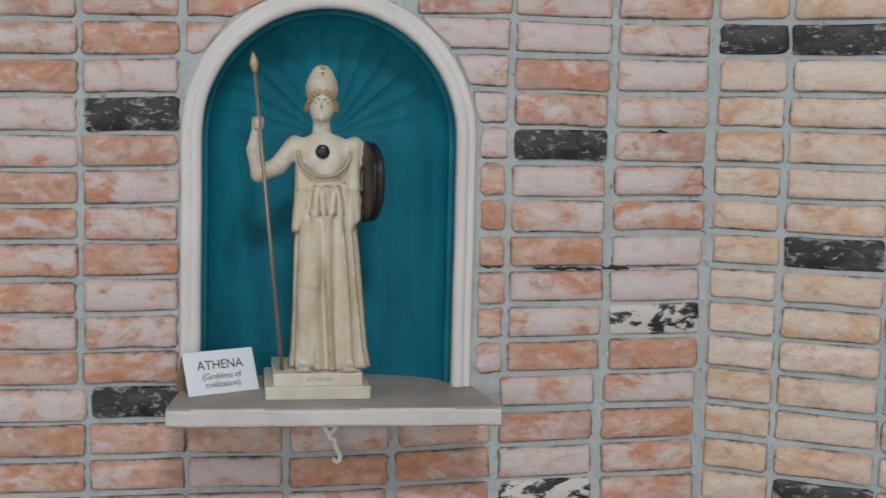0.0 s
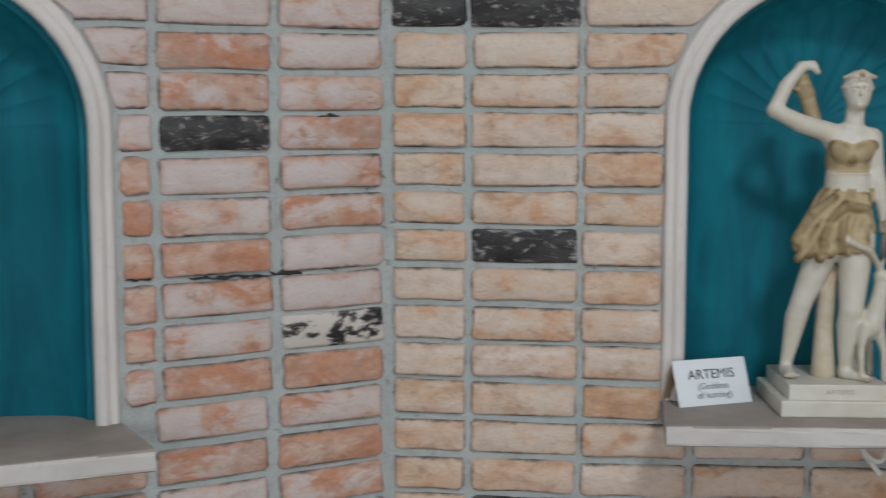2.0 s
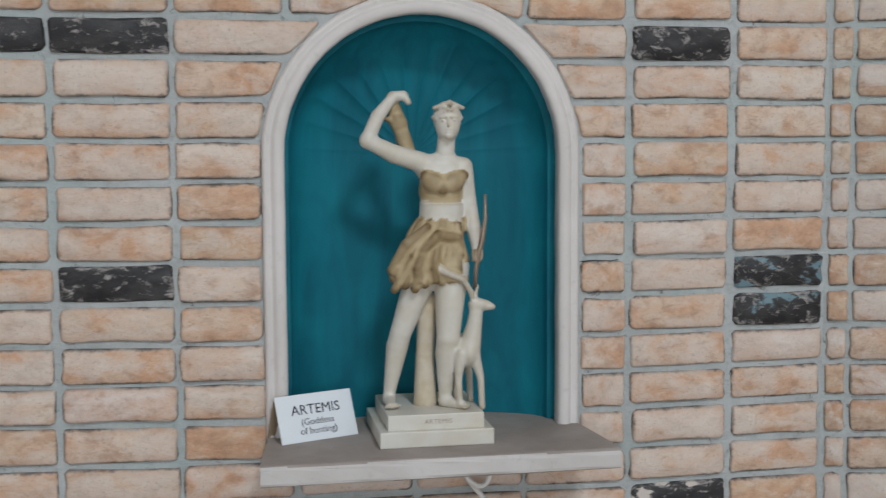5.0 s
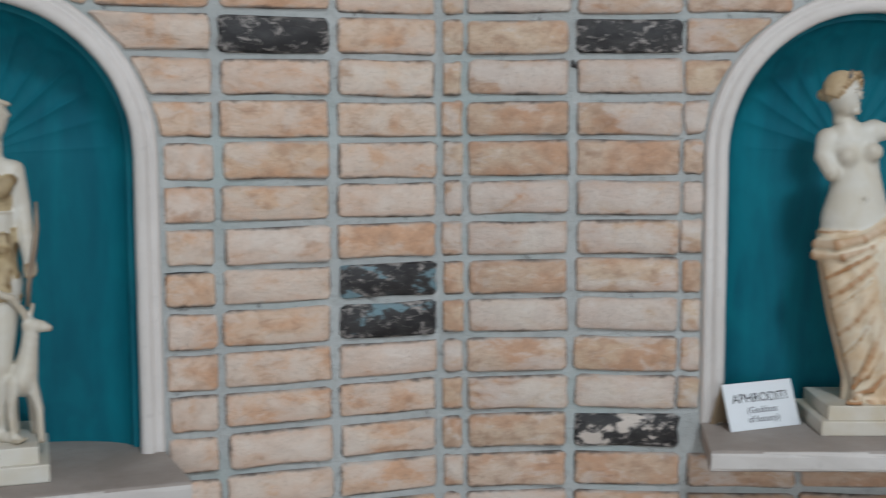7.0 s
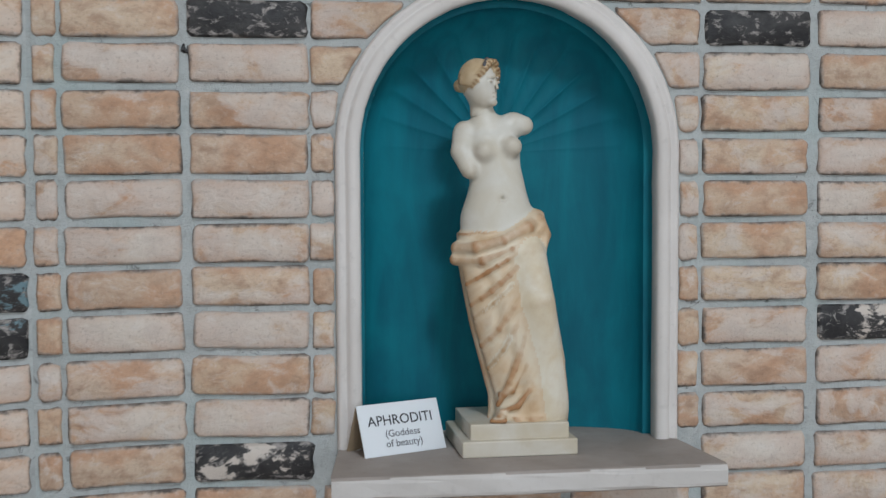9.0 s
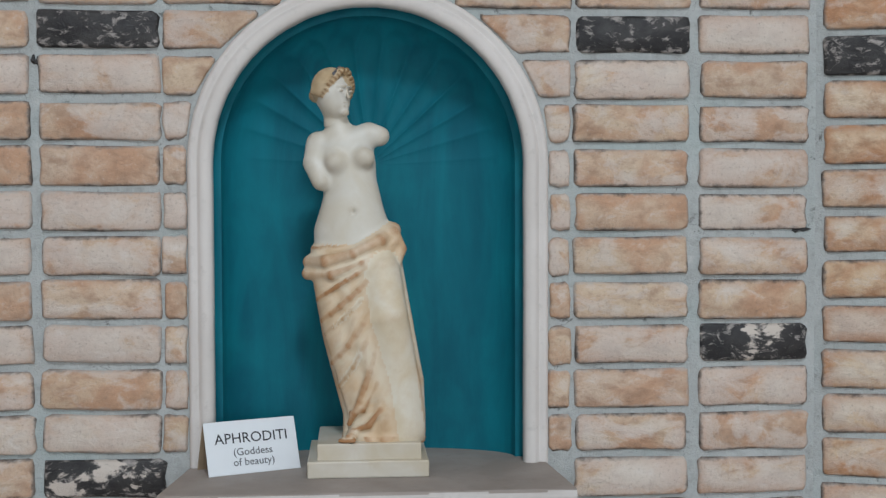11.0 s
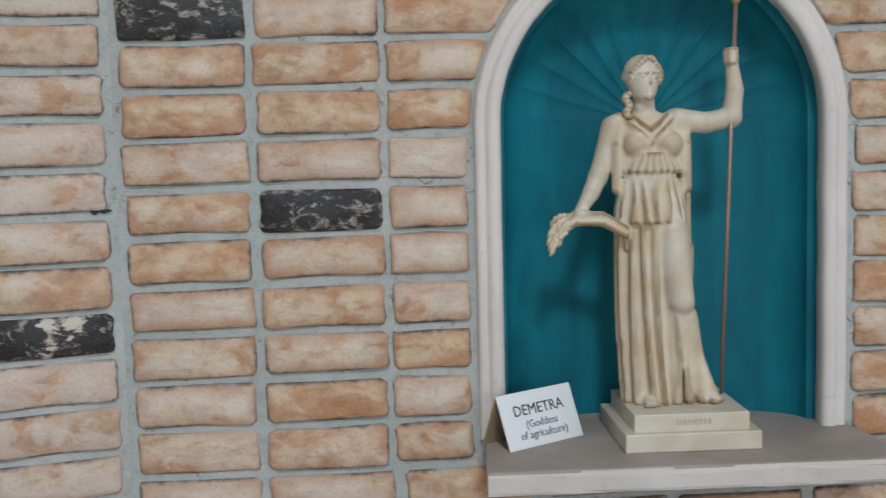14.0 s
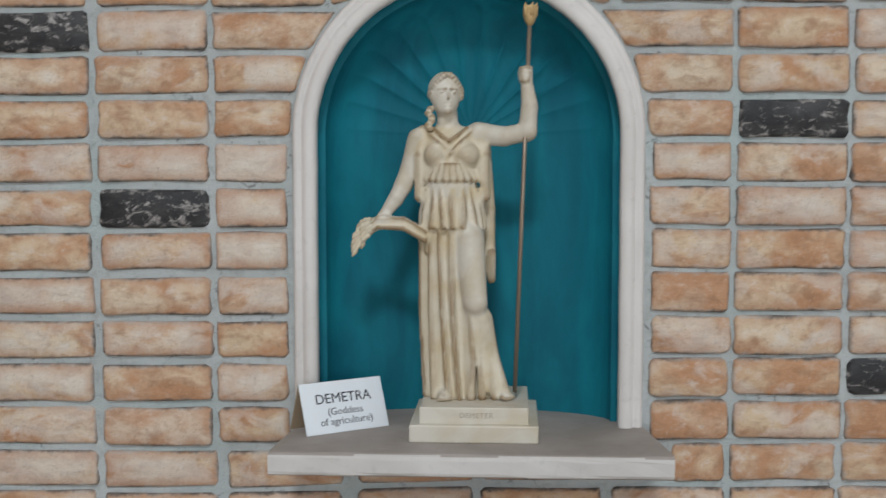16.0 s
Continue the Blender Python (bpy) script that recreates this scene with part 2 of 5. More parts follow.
M_PLASTER = plaster_material("pale_plaster", (0.62, 0.61, 0.60), (0.55, 0.545, 0.54), 0.9)
M_FLOOR = plaster_material("floor_stone", (0.42, 0.36, 0.31), (0.34, 0.29, 0.25), 0.6)
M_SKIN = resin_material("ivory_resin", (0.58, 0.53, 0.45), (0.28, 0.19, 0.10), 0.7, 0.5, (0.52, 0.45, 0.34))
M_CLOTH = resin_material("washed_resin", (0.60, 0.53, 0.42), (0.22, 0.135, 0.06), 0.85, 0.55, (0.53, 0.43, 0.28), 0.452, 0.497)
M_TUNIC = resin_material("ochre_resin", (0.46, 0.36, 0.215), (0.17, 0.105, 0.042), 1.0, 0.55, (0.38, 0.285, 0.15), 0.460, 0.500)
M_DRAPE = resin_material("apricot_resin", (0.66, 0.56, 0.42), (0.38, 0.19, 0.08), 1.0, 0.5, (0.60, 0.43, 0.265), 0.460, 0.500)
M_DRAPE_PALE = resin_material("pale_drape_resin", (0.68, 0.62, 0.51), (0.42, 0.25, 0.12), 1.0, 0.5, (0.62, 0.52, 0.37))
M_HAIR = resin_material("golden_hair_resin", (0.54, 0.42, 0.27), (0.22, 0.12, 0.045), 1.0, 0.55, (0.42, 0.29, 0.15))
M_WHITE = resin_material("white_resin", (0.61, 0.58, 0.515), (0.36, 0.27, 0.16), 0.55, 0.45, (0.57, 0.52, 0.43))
M_BRONZE = plain("dark_bronze", (0.035, 0.030, 0.027), 0.32, 0.6, 0.3)
M_GOLD = plain("dull_gold", (0.50, 0.34, 0.16), 0.5, 0.3)
M_ROD = plain("copper_rod", (0.30, 0.23, 0.17), 0.42, 0.6)
M_CARD = plain("white_card", (0.74, 0.76, 0.78), 0.28, 0.0, 0.02)
M_CARD_BACK = plain("brown_card", (0.30, 0.22, 0.14), 0.7)
M_INK = plain("black_ink", (0.02, 0.02, 0.025), 0.5)
M_INK_SOFT = plain("grey_ink", (0.10, 0.10, 0.11), 0.5)
M_ENGRAVED = plain("engraved_shadow_wash", (0.36, 0.30, 0.23), 0.7)
M_CORD = plain("white_cord", (0.72, 0.70, 0.66), 0.4)
M_CORD_GREEN = plain("green_cord", (0.02, 0.07, 0.06), 0.4)

# ---- plan: four facets of a many-sided hall ----
EYE = 1.5                       # the height of the facets' own zero above the floor
FACET = {                       # origin in plan, heading of the facet, its ends
    "a": (-1.6387, 1.6308, 25.656, -0.96, 0.8526),
    "b": (0.0, 2.0, 0.0, -0.8702, 0.872),
    "c": (1.664, 1.7143, -19.836, -0.842, 0.8243),
    "d": (3.1644, 0.8871, -37.059, -0.9085, 0.96),
}
# niche: middle, spring of the arch, top of the shelf, shelf's left and right end
NICHE = {"a": (-0.015, 0.083, -0.467, -0.345, 0.335), "b": (0.004, 0.093, -0.464, -0.335, 0.345),
         "c": (0.008, 0.087, -0.453, -0.336, 0.340), "d": (0.012, 0.090, -0.443, -0.315, 0.362)}
ROW = 0.08                      # one course of brick and its joint
BRICK_H = 0.067
TOP = {"a": 0.3515, "b": 0.3520, "c": 0.3515, "d": 0.3145}   # top of course 0
R_OUT, R_IN = 0.318, 0.276
WALL_BASE = -EYE
WALL_TOP = CEIL - EYE


def facet_pose(k, u=0.0, d=0.0, z=0.0, turn=0.0):
    x, y, a, _, _ = FACET[k]
    return pose(x, y, EYE, 0, 0, a) @ pose(u, -d, z, 0, 0, turn)


def mesh_of(name, verts, faces, mats, smooth=False, face_mats=None):
    me = bpy.data.meshes.new(name)
    me.from_pydata([tuple(v) for v in verts], [], [tuple(f) for f in faces])
    for m in (mats if isinstance(mats, (list, tuple)) else [mats]):
        me.materials.append(m)
    if face_mats is not None:
        me.polygons.foreach_set("material_index", np.asarray(face_mats, dtype=np.int32))
    if smooth:
        me.polygons.foreach_set("use_smooth", np.ones(len(me.polygons), dtype=bool))
    me.update()
    return me


def from_bm(name, bm, material, smooth=False):
    bmesh.ops.recalc_face_normals(bm, faces=bm.faces)
    me = bpy.data.meshes.new(name)
    bm.to_mesh(me)
    bm.free()
    me.materials.append(material)
    if smooth:
        me.polygons.foreach_set("use_smooth", np.ones(len(me.polygons), dtype=bool))
    return me


def part(name, me, parent, m=None, label=""):
    ob = new(name, me)
    ob.parent = parent
    if m is not None:
        ob.matrix_basis = m
    if label:
        tagged(ob, label)
    return ob


# ---- walls with their niches ----


def arch_outline(cu, spring, foot, r, n=40):
    pts = [(cu - r, foot)]
    for i in range(n + 1):
        a = math.pi - math.pi * i / n
        pts.append((cu + r * math.cos(a), spring + r * math.sin(a)))
    pts.append((cu + r, foot))
    return pts


def wall_mesh(k):
    cu, spring, foot, _, _ = NICHE[k]
    u0, u1 = FACET[k][3], FACET[k][4]
    bm = bmesh.new()
    outer = [bm.verts.new((u, 0, z)) for u, z in ((u0, WALL_BASE), (u1, WALL_BASE), (u1, WALL_TOP), (u0, WALL_TOP))]
    inner = [bm.verts.new((u, 0, z)) for u, z in arch_outline(cu, spring, foot - 0.02, R_IN + 0.012)]
    edges = [bm.edges.new((r[i], r[(i + 1) % len(r)])) for r in (outer, inner) for i in range(len(r))]
    bmesh.ops.triangle_fill(bm, use_beauty=True, use_dissolve=False, edges=edges)
    ext = bmesh.ops.extrude_face_region(bm, geom=list(bm.faces))
    for v in ext["geom"]:
        if isinstance(v, bmesh.types.BMVert):
            v.co.y += 0.22
    return from_bm("wall", bm, M_MORTAR)


def niche_mesh(k):
    """The painted recess: a short straight reveal, a shallow curved back, and a shell of flutes in its head."""
    cu, spring, foot, _, _ = NICHE[k]
    a, deep, rev = R_IN - 0.010, 0.105, 0.036
    foot -= 0.03
    verts, faces = [], []

    def flute(x, z):
        r = math.hypot(x, z)
        if r < 1e-6:
            return 0.0
        th = math.atan2(z, abs(x))
        lobe = abs(math.cos(13.5 * (math.pi / 2 - th)))
        rim = 0.224 + 0.018 * lobe
        grow = min(1.0, r / 0.22) ** 1.2 * (1.0 if r < rim else max(0.0, 1 - (r - rim) / 0.010))
        side = max(0.0, min(1.0, (th + 0.10) / 0.75))
        return 0.0115 * lobe ** 0.6 * grow * side

    def back(x, z):
        q = abs(x) / a if z <= 0 else math.hypot(x, z) / a
        return rev + deep * math.sqrt(max(0.0, 1 - min(1.0, q) ** 2)) + flute(x, z) * max(0.0, 1 - min(1, q) ** 8)

    nphi = 220
    rings = [0.0, 0.08, 0.16, 0.24, 0.32, 0.4, 0.48, 0.55, 0.61, 0.66, 0.70, 0.735, 0.77, 0.80, 0.825, 0.845, 0.865, 0.885, 0.905, 0.925, 0.94, 0.95, 0.975, 0.99, 1.0]
    # the head, in rings
    idx = {}
    for i, rr in enumerate(rings):
        for j in range(nphi + 1):
            t = math.pi * j / nphi
            x, z = a * rr * math.cos(t), a * rr * math.sin(t)
            idx["h", i, j] = len(verts)
            verts.append((cu + x, back(x, z), spring + z))
    for i in range(len(rings) - 1):
        for j in range(nphi):
            faces.append((idx["h", i, j], idx["h", i + 1, j], idx["h", i + 1, j + 1], idx["h", i, j + 1]))
    # the upright part
    xs = sorted({-a * r for r in rings} | {a * r for r in rings})
    nz = 46
    for i in range(nz + 1):
        z = (foot - spring) * (i / nz)
        for j, x in enumerate(xs):
            idx["l", i, j] = len(verts)
            verts.append((cu + x, back(x, z), spring + z))
    for i in range(nz):
        for j in range(len(xs) - 1):
            faces.append((idx["l", i, j], idx["l", i, j + 1], idx["l", i + 1, j + 1], idx["l", i + 1, j]))
    # the reveal, out to the trim
    out1 = arch_outline(cu, spring, foot, a, 48)
    out0 = arch_outline(cu, spring, foot, R_IN + 0.003, 48)
    base = len(verts)
    for (u, z), (u2, z2) in zip(out1, out0):
        verts.append((u, rev + 0.0005, z))
        verts.append((u2, rev - 0.001, z2))
        verts.append((u2, -0.006, z2))
    for i in range(len(out1) - 1):
        b = base + 3 * i
        for s in (0, 1):
            faces.append((b + s, b + s + 1, b + s + 4, b + s + 3))
    me = mesh_of("niche", verts, faces, M_TEAL, True)
    return me


def trim_mesh(k):
    cu, spring, foot, _, _ = NICHE[k]
    prof = [(R_IN + 0.004, 0.030), (R_IN, 0.004), (R_IN, -0.014), (R_IN + 0.004, -0.020), (R_IN + 0.016, -0.023), (R_IN + 0.0235, -0.019),
            (R_IN + 0.026, -0.0135), (R_IN + 0.029, -0.0125), (R_IN + 0.034, -0.016), (R_IN + 0.040, -0.015), (R_OUT + 0.002, -0.009), (R_OUT + 0.003, 0.01)]
    rnd = random.Random(ord(k))
    n = 56
    path = []
    for i in range(9):
        path.append(("l", foot - 0.004 + (spring - foot) * i / 9))
    for i in range(n + 1):
        path.append(("a", math.pi - math.pi * i / n))
    for i in range(9):
        path.append(("r", spring - (spring - foot + 0.004) * (i + 1) / 9))
    verts, faces = [], []
    for kind, v in path:
        wob = rnd.uniform(-0.0005, 0.0005)
        for r, y in prof:
            rr = r + wob
            if kind == "l":
                verts.append((cu - rr, y, v))
            elif kind == "r":
                verts.append((cu + rr, y, v))
            else:
                verts.append((cu + rr * math.cos(v), y, spring + rr * math.sin(v)))
    m = len(prof)
    for i in range(len(path) - 1):
        for j in range(m - 1):
            faces.append((i * m + j, (i + 1) * m + j, (i + 1) * m + j + 1, i * m + j + 1))
    me = mesh_of("niche_trim", verts, faces, M_TRIM, True)
    return me


def shelf_mesh(k):
    """A stone board with a rounded nose, its ends cut a little askew."""
    cu, spring, foot, u0, u1 = NICHE[k]
    front, thick = 0.232, 0.040
    prof = [(-0.15, 0.0), (front - 0.016, 0.0)]
    prof += [(front - 0.012 + 0.012 * math.sin(a), -0.012 + 0.012 * math.cos(a)) for a in (0.3, 0.6, 0.9, 1.2, 1.5)]
    prof += [(front, -0.032), (front - 0.002, -0.037), (front - 0.007, -thick), (-0.15, -thick)]
    n = 14
    rnd = random.Random(ord(k))
    verts, faces = [], []
    for i in range(n + 1):
        for d, z in prof:
            w = 0.0 if d < 0.1 else 1.0
            half0, half1 = u0 + 0.012 * (1 - w), u1 + 0.022 * (1 - w)
            u = half0 + (half1 - half0) * i / n
            if d < 0:
                u = max(cu - 0.30, min(cu + 0.30, u))
            verts.append((u, -d + w * rnd.uniform(-0.0012, 0.0012), z))
    m = len(prof)
    for i in range(n):
        for j in range(m):
            faces.append((i * m + j, i * m + (j + 1) % m, (i + 1) * m + (j + 1) % m, (i + 1) * m + j))
    faces.append(tuple(range(m))[::-1])
    faces.append(tuple(n * m + j for j in range(m)))
    bm = bmesh.new()
    vs = [bm.verts.new(v) for v in verts]
    for f in faces:
        bm.faces.new([vs[i] for i in f])
    me = from_bm("shelf", bm, M_SHELF)
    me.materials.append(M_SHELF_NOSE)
    # front-facing faces of the nose take the paler second colour
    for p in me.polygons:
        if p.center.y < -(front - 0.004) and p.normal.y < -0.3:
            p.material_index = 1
    return me


WALL, SIDE = {}, {"a": "west", "b": "north_west", "c": "north_east", "d": "east"}
for k in "abcd":
    w = new("wall_" + SIDE[k], wall_mesh(k))
    w.matrix_world = facet_pose(k)
    tagged(w, "facet of a pale brick wall with grey mortar and a niche", "wall", "", "structure")
    WALL[k] = w
    part("niche", niche_mesh(k), w, None, "teal painted recess with a fluted shell head")
    part("niche_trim", trim_mesh(k), w, None, "whitish moulded stone arch round the recess")
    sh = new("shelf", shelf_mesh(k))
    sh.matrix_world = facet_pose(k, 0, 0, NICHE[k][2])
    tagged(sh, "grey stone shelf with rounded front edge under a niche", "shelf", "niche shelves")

# ---- the rest of the hall, plain, behind the camera ----


def plan(k, u):
    p = facet_pose(k, u).translation
    return (p.x, p.y)


def closing_walls():
    p0, p1 = plan("d", FACET["d"][4]), plan("a", FACET["a"][3])
    a0 = math.atan2(p0[1] - ROOM_C[1], p0[0] - ROOM_C[0])
    a1 = math.atan2(p1[1] - ROOM_C[1], p1[0] - ROOM_C[0]) - 2 * math.pi
    ring = [p0]
    n = 11
    for i in range(1, n):
        a = a0 + (a1 - a0) * i / n
        ring.append((ROOM_C[0] + BACK_R * math.cos(a), ROOM_C[1] + BACK_R * math.sin(a)))
    ring.append(p1)
    for i in range(n):
        (x0, y0), (x1, y1) = ring[i], ring[i + 1]
        dx, dy = x1 - x0, y1 - y0
        ln = math.hypot(dx, dy)
        bm = bmesh.new()
        half, sill, head = WINDOW
        rings = [[(0, 0), (ln, 0), (ln, CEIL), (0, CEIL)]]
        lit = 3 <= i <= 7
        if lit:
            rings.append([(ln / 2 - half, sill), (ln / 2 + half, sill), (ln / 2 + half, head), (ln / 2 - half, head)])
        edges = []
        for r in rings:
            vs = [bm.verts.new((u, 0, z)) for u, z in r]
            edges += [bm.edges.new((vs[j], vs[(j + 1) % 4])) for j in range(4)]
        bmesh.ops.triangle_fill(bm, use_beauty=True, use_dissolve=False, edges=edges)
        out = 1 if -dy * (x0 - ROOM_C[0]) + dx * (y0 - ROOM_C[1]) > 0 else -1
        ext = bmesh.ops.extrude_face_region(bm, geom=list(bm.faces))
        for v in ext["geom"]:
            if isinstance(v, bmesh.types.BMVert):
                v.co.y += 0.2 * out
        ob = new("wall_back", from_bm("wall_back", bm, M_PLASTER))
        ob.matrix_world = pose(x0, y0, 0, 0, 0, math.degrees(math.atan2(dy, dx)))
        tagged(ob, "plain pale plastered wall closing the hall", "wall", "", "structure")
        if lit:
            c = Vector(((x0 + x1) / 2, (y0 + y1) / 2, (sill + head) / 2))
            daylight("window_daylight", 2 * half - 0.04, head - sill - 0.04, WINDOW_LIGHT, look(c, (ROOM_C[0], ROOM_C[1], c.z)))
    return ring


RING = closing_walls()


def slab(name, z0, z1, material, hole=None):
    bm = bmesh.new()
    cx, cy = ROOM_C
    outer = [bm.verts.new((cx + 5.4 * math.cos(2 * math.pi * i / 24), cy + 5.4 * math.sin(2 * math.pi * i / 24), z0)) for i in range(24)]
    rings = [outer]
    if hole:
        hx, hy = hole
        rings.append([bm.verts.new((ROOF[0] + sx * hx, ROOF[1] + sy * hy, z0)) for sx, sy in ((-1, -1), (1, -1), (1, 1), (-1, 1))])
    edges = [bm.edges.new((r[i], r[(i + 1) % len(r)])) for r in rings for i in range(len(r))]
    bmesh.ops.triangle_fill(bm, use_beauty=True, use_dissolve=False, edges=edges)
    ext = bmesh.ops.extrude_face_region(bm, geom=list(bm.faces))
    for v in ext["geom"]:
        if isinstance(v, bmesh.types.BMVert):
            v.co.z = z1
    return new(name, from_bm(name, bm, material))


tagged(slab("floor", 0.0, -0.2, M_FLOOR), "worn beige stone floor of the hall", "floor", "", "structure")
tagged(slab("ceiling", CEIL, CEIL + 0.2, M_PLASTER, (0.55, 0.48)), "pale plastered ceiling with a roof light opening", "ceiling", "", "structure")

# ---- statues: each one mesh, cast in resin on its stepped plinth ----


class Sculpt:
    """Blends round shapes into one skin. Places are (u, d, z): along the wall, out from it, up."""

    def __init__(self, lo, hi, step):
        self.lo, self.step = np.array(lo, float), step
        self.n = np.ceil((np.array(hi) - self.lo) / step).astype(int) + 1
        self.f = np.full(self.n, 1.0, np.float32)
        self.lab = np.zeros(self.n, np.int8)

    def box(self, lo, hi, pad):
        i0 = np.maximum(0, np.floor((np.array(lo) - pad - self.lo) / self.step).astype(int))
        i1 = np.minimum(self.n, np.ceil((np.array(hi) + pad - self.lo) / self.step).astype(int) + 1)
        sl = tuple(slice(a, b) for a, b in zip(i0, i1))
        ax = [self.lo[i] + self.step * np.arange(i0[i], i1[i]) for i in range(3)]
        return sl, np.meshgrid(*ax, indexing="ij")

    def put(self, sl, d, k, lab):
        old = self.f[sl]
        d = d.astype(np.float32)
        h = np.clip(0.5 + 0.5 * (old - d) / k, 0, 1)
        self.lab[sl] = np.where(d < old, lab, self.lab[sl])
        self.f[sl] = old * (1 - h) + d * h - k * h * (1 - h)

    def cut(self, sl, d, k):
        old = self.f[sl]
        d = -d.astype(np.float32)
        h = np.clip(0.5 - 0.5 * (old - d) / k, 0, 1)
        self.f[sl] = old * (1 - h) + d * h + k * h * (1 - h)

    def limb(self, a, b, ra, rb, lab=0, k=0.008, cut=False):
        a, b = np.array(a, float), np.array(b, float)
        r = max(ra, rb)
        sl, (x, y, z) = self.box(np.minimum(a, b) - r, np.maximum(a, b) + r, k + 3 * self.step)
        ab = b - a
        t = np.clip(((x - a[0]) * ab[0] + (y - a[1]) * ab[1] + (z - a[2]) * ab[2]) / (ab @ ab + 1e-12), 0, 1)
        d = np.sqrt((x - a[0] - t * ab[0]) ** 2 + (y - a[1] - t * ab[1]) ** 2 + (z - a[2] - t * ab[2]) ** 2) - (ra + (rb - ra) * t)
        (self.cut(sl, d, k) if cut else self.put(sl, d, k, lab))

    def chain(self, pts, radii, lab=0, k=0.008):
        """One even strand through the points: its pieces are joined before it is blended in."""
        ps = [np.array(p, float) for p in pts]
        r = max(radii)
        sl, (x, y, z) = self.box(np.min(ps, axis=0) - r, np.max(ps, axis=0) + r, k + 3 * self.step)
        d = None
        for a, b, ra, rb in zip(ps, ps[1:], radii, radii[1:]):
            ab = b - a
            t = np.clip(((x - a[0]) * ab[0] + (y - a[1]) * ab[1] + (z - a[2]) * ab[2]) / (ab @ ab + 1e-12), 0, 1)
            e = np.sqrt((x - a[0] - t * ab[0]) ** 2 + (y - a[1] - t * ab[1]) ** 2 + (z - a[2] - t * ab[2]) ** 2) - (ra + (rb - ra) * t)
            if d is None:
                d = e
            else:
                h = np.clip(0.5 + 0.5 * (d - e) / 0.002, 0, 1)
                d = d * (1 - h) + e * h - 0.002 * h * (1 - h)
        self.put(sl, d, k, lab)

    def egg(self, c, r, lab=0, k=0.008, cut=False, turn=0.0, lean=0.0):
        c, r = np.array(c, float), np.array(r, float)
        m = r.max()
        sl, (x, y, z) = self.box(c - m, c + m, k + 3 * self.step)
        x, y, z = x - c[0], y - c[1], z - c[2]
        if turn:
            s, o = math.sin(turn), math.cos(turn)
            x, y = o * x + s * y, -s * x + o * y
        if lean:
            s, o = math.sin(lean), math.cos(lean)
            x, z = o * x + s * z, -s * x + o * z
        q = np.sqrt((x / r[0]) ** 2 + (y / r[1]) ** 2 + (z / r[2]) ** 2)
        d = (q - 1) * r.min() if r.max() / r.min() > 2.5 else q * (q - 1) / np.maximum(1e-6, np.sqrt((x / r[0] ** 2) ** 2 + (y / r[1] ** 2) ** 2 + (z / r[2] ** 2) ** 2))
        (self.cut(sl, d, k) if cut else self.put(sl, d, k, lab))

    def robe(self, keys, lab=0, k=0.006, pleats=0, depth=0.0, phase=0.0, drift=0.0, sharp=0.7, swirl=None):
        """keys: rows of (z, u, d, half width, half depth), bottom to top. Pleats run up and down it."""
        ks = np.array(keys, float)
        lo = [(ks[:, 1] - ks[:, 3]).min() - depth, (ks[:, 2] - ks[:, 4]).min() - depth, ks[0, 0]]
        hi = [(ks[:, 1] + ks[:, 3]).max() + depth, (ks[:, 2] + ks[:, 4]).max() + depth, ks[-1, 0]]
        sl, (x, y, z) = self.box(lo, hi, k + 3 * self.step)
        col = [np.interp(z, ks[:, 0], ks[:, i]) for i in range(1, 5)]
        px, py = (x - col[0]) / col[2], (y - col[1]) / col[3]
        ang = np.arctan2(px, py)
        rho = np.sqrt(px ** 2 + py ** 2)
        d = (rho - 1) * np.minimum(col[2], col[3])
        if pleats:
            zz = (z - ks[0, 0]) / (ks[-1, 0] - ks[0, 0])
            wave = np.sin(pleats * ang + phase + drift * zz + 0.9 * np.sin(5 * ang + 3 * zz))
            wave = np.sign(wave) * np.abs(wave) ** sharp
            d = d - depth * (0.55 + 0.45 * (1 - zz)) * wave
        if swirl:
            n, amp, slope = swirl
            d = d - amp * np.sin(n * (z + slope * (x - col[0]) * (1 + 2 * (x - col[0]) / 0.1)) * 2 * math.pi)
        d = np.maximum(d, np.maximum(ks[0, 0] - z, z - ks[-1, 0]))
        self.put(sl, d, k, lab)

    def skin(self):
        """A smooth skin over the blended shapes: one vertex in each cell that the surface crosses."""
        f, n = self.f, self.n
        s = f < 0
        cnt = np.zeros(n - 1, np.int8)
        acc = np.zeros((*(n - 1), 3), np.float32)
        num = np.zeros(n - 1, np.float32)
        for axis in range(3):
            o1, o2 = [i for i in range(3) if i != axis]
            for b1 in (0, 1):
                for b2 in (0, 1):
                    st = [0, 0, 0]
                    st[o1], st[o2] = b1, b2
                    s0 = tuple(slice(st[i], st[i] + n[i] - 1) for i in range(3))
                    en = list(st)
                    en[axis] += 1
                    s1 = tuple(slice(en[i], en[i] + n[i] - 1) for i in range(3))
                    fa, fb = f[s0], f[s1]
                    x = (fa < 0) != (fb < 0)
                    t = np.where(x, fa / np.where(fa == fb, 1, fa - fb), 0)
                    for i in range(3):
                        acc[..., i] += np.where(x, (t if i == axis else st[i]), 0)
                    num += x
        cell = num > 0
        ids = -np.ones(n - 1, np.int64)
        ids[cell] = np.arange(cell.sum())
        pos = np.argwhere(cell) + acc[cell] / num[cell][:, None]
        verts = self.lo + self.step * pos
        lab = self.lab[:-1, :-1, :-1][cell]
        quads = []
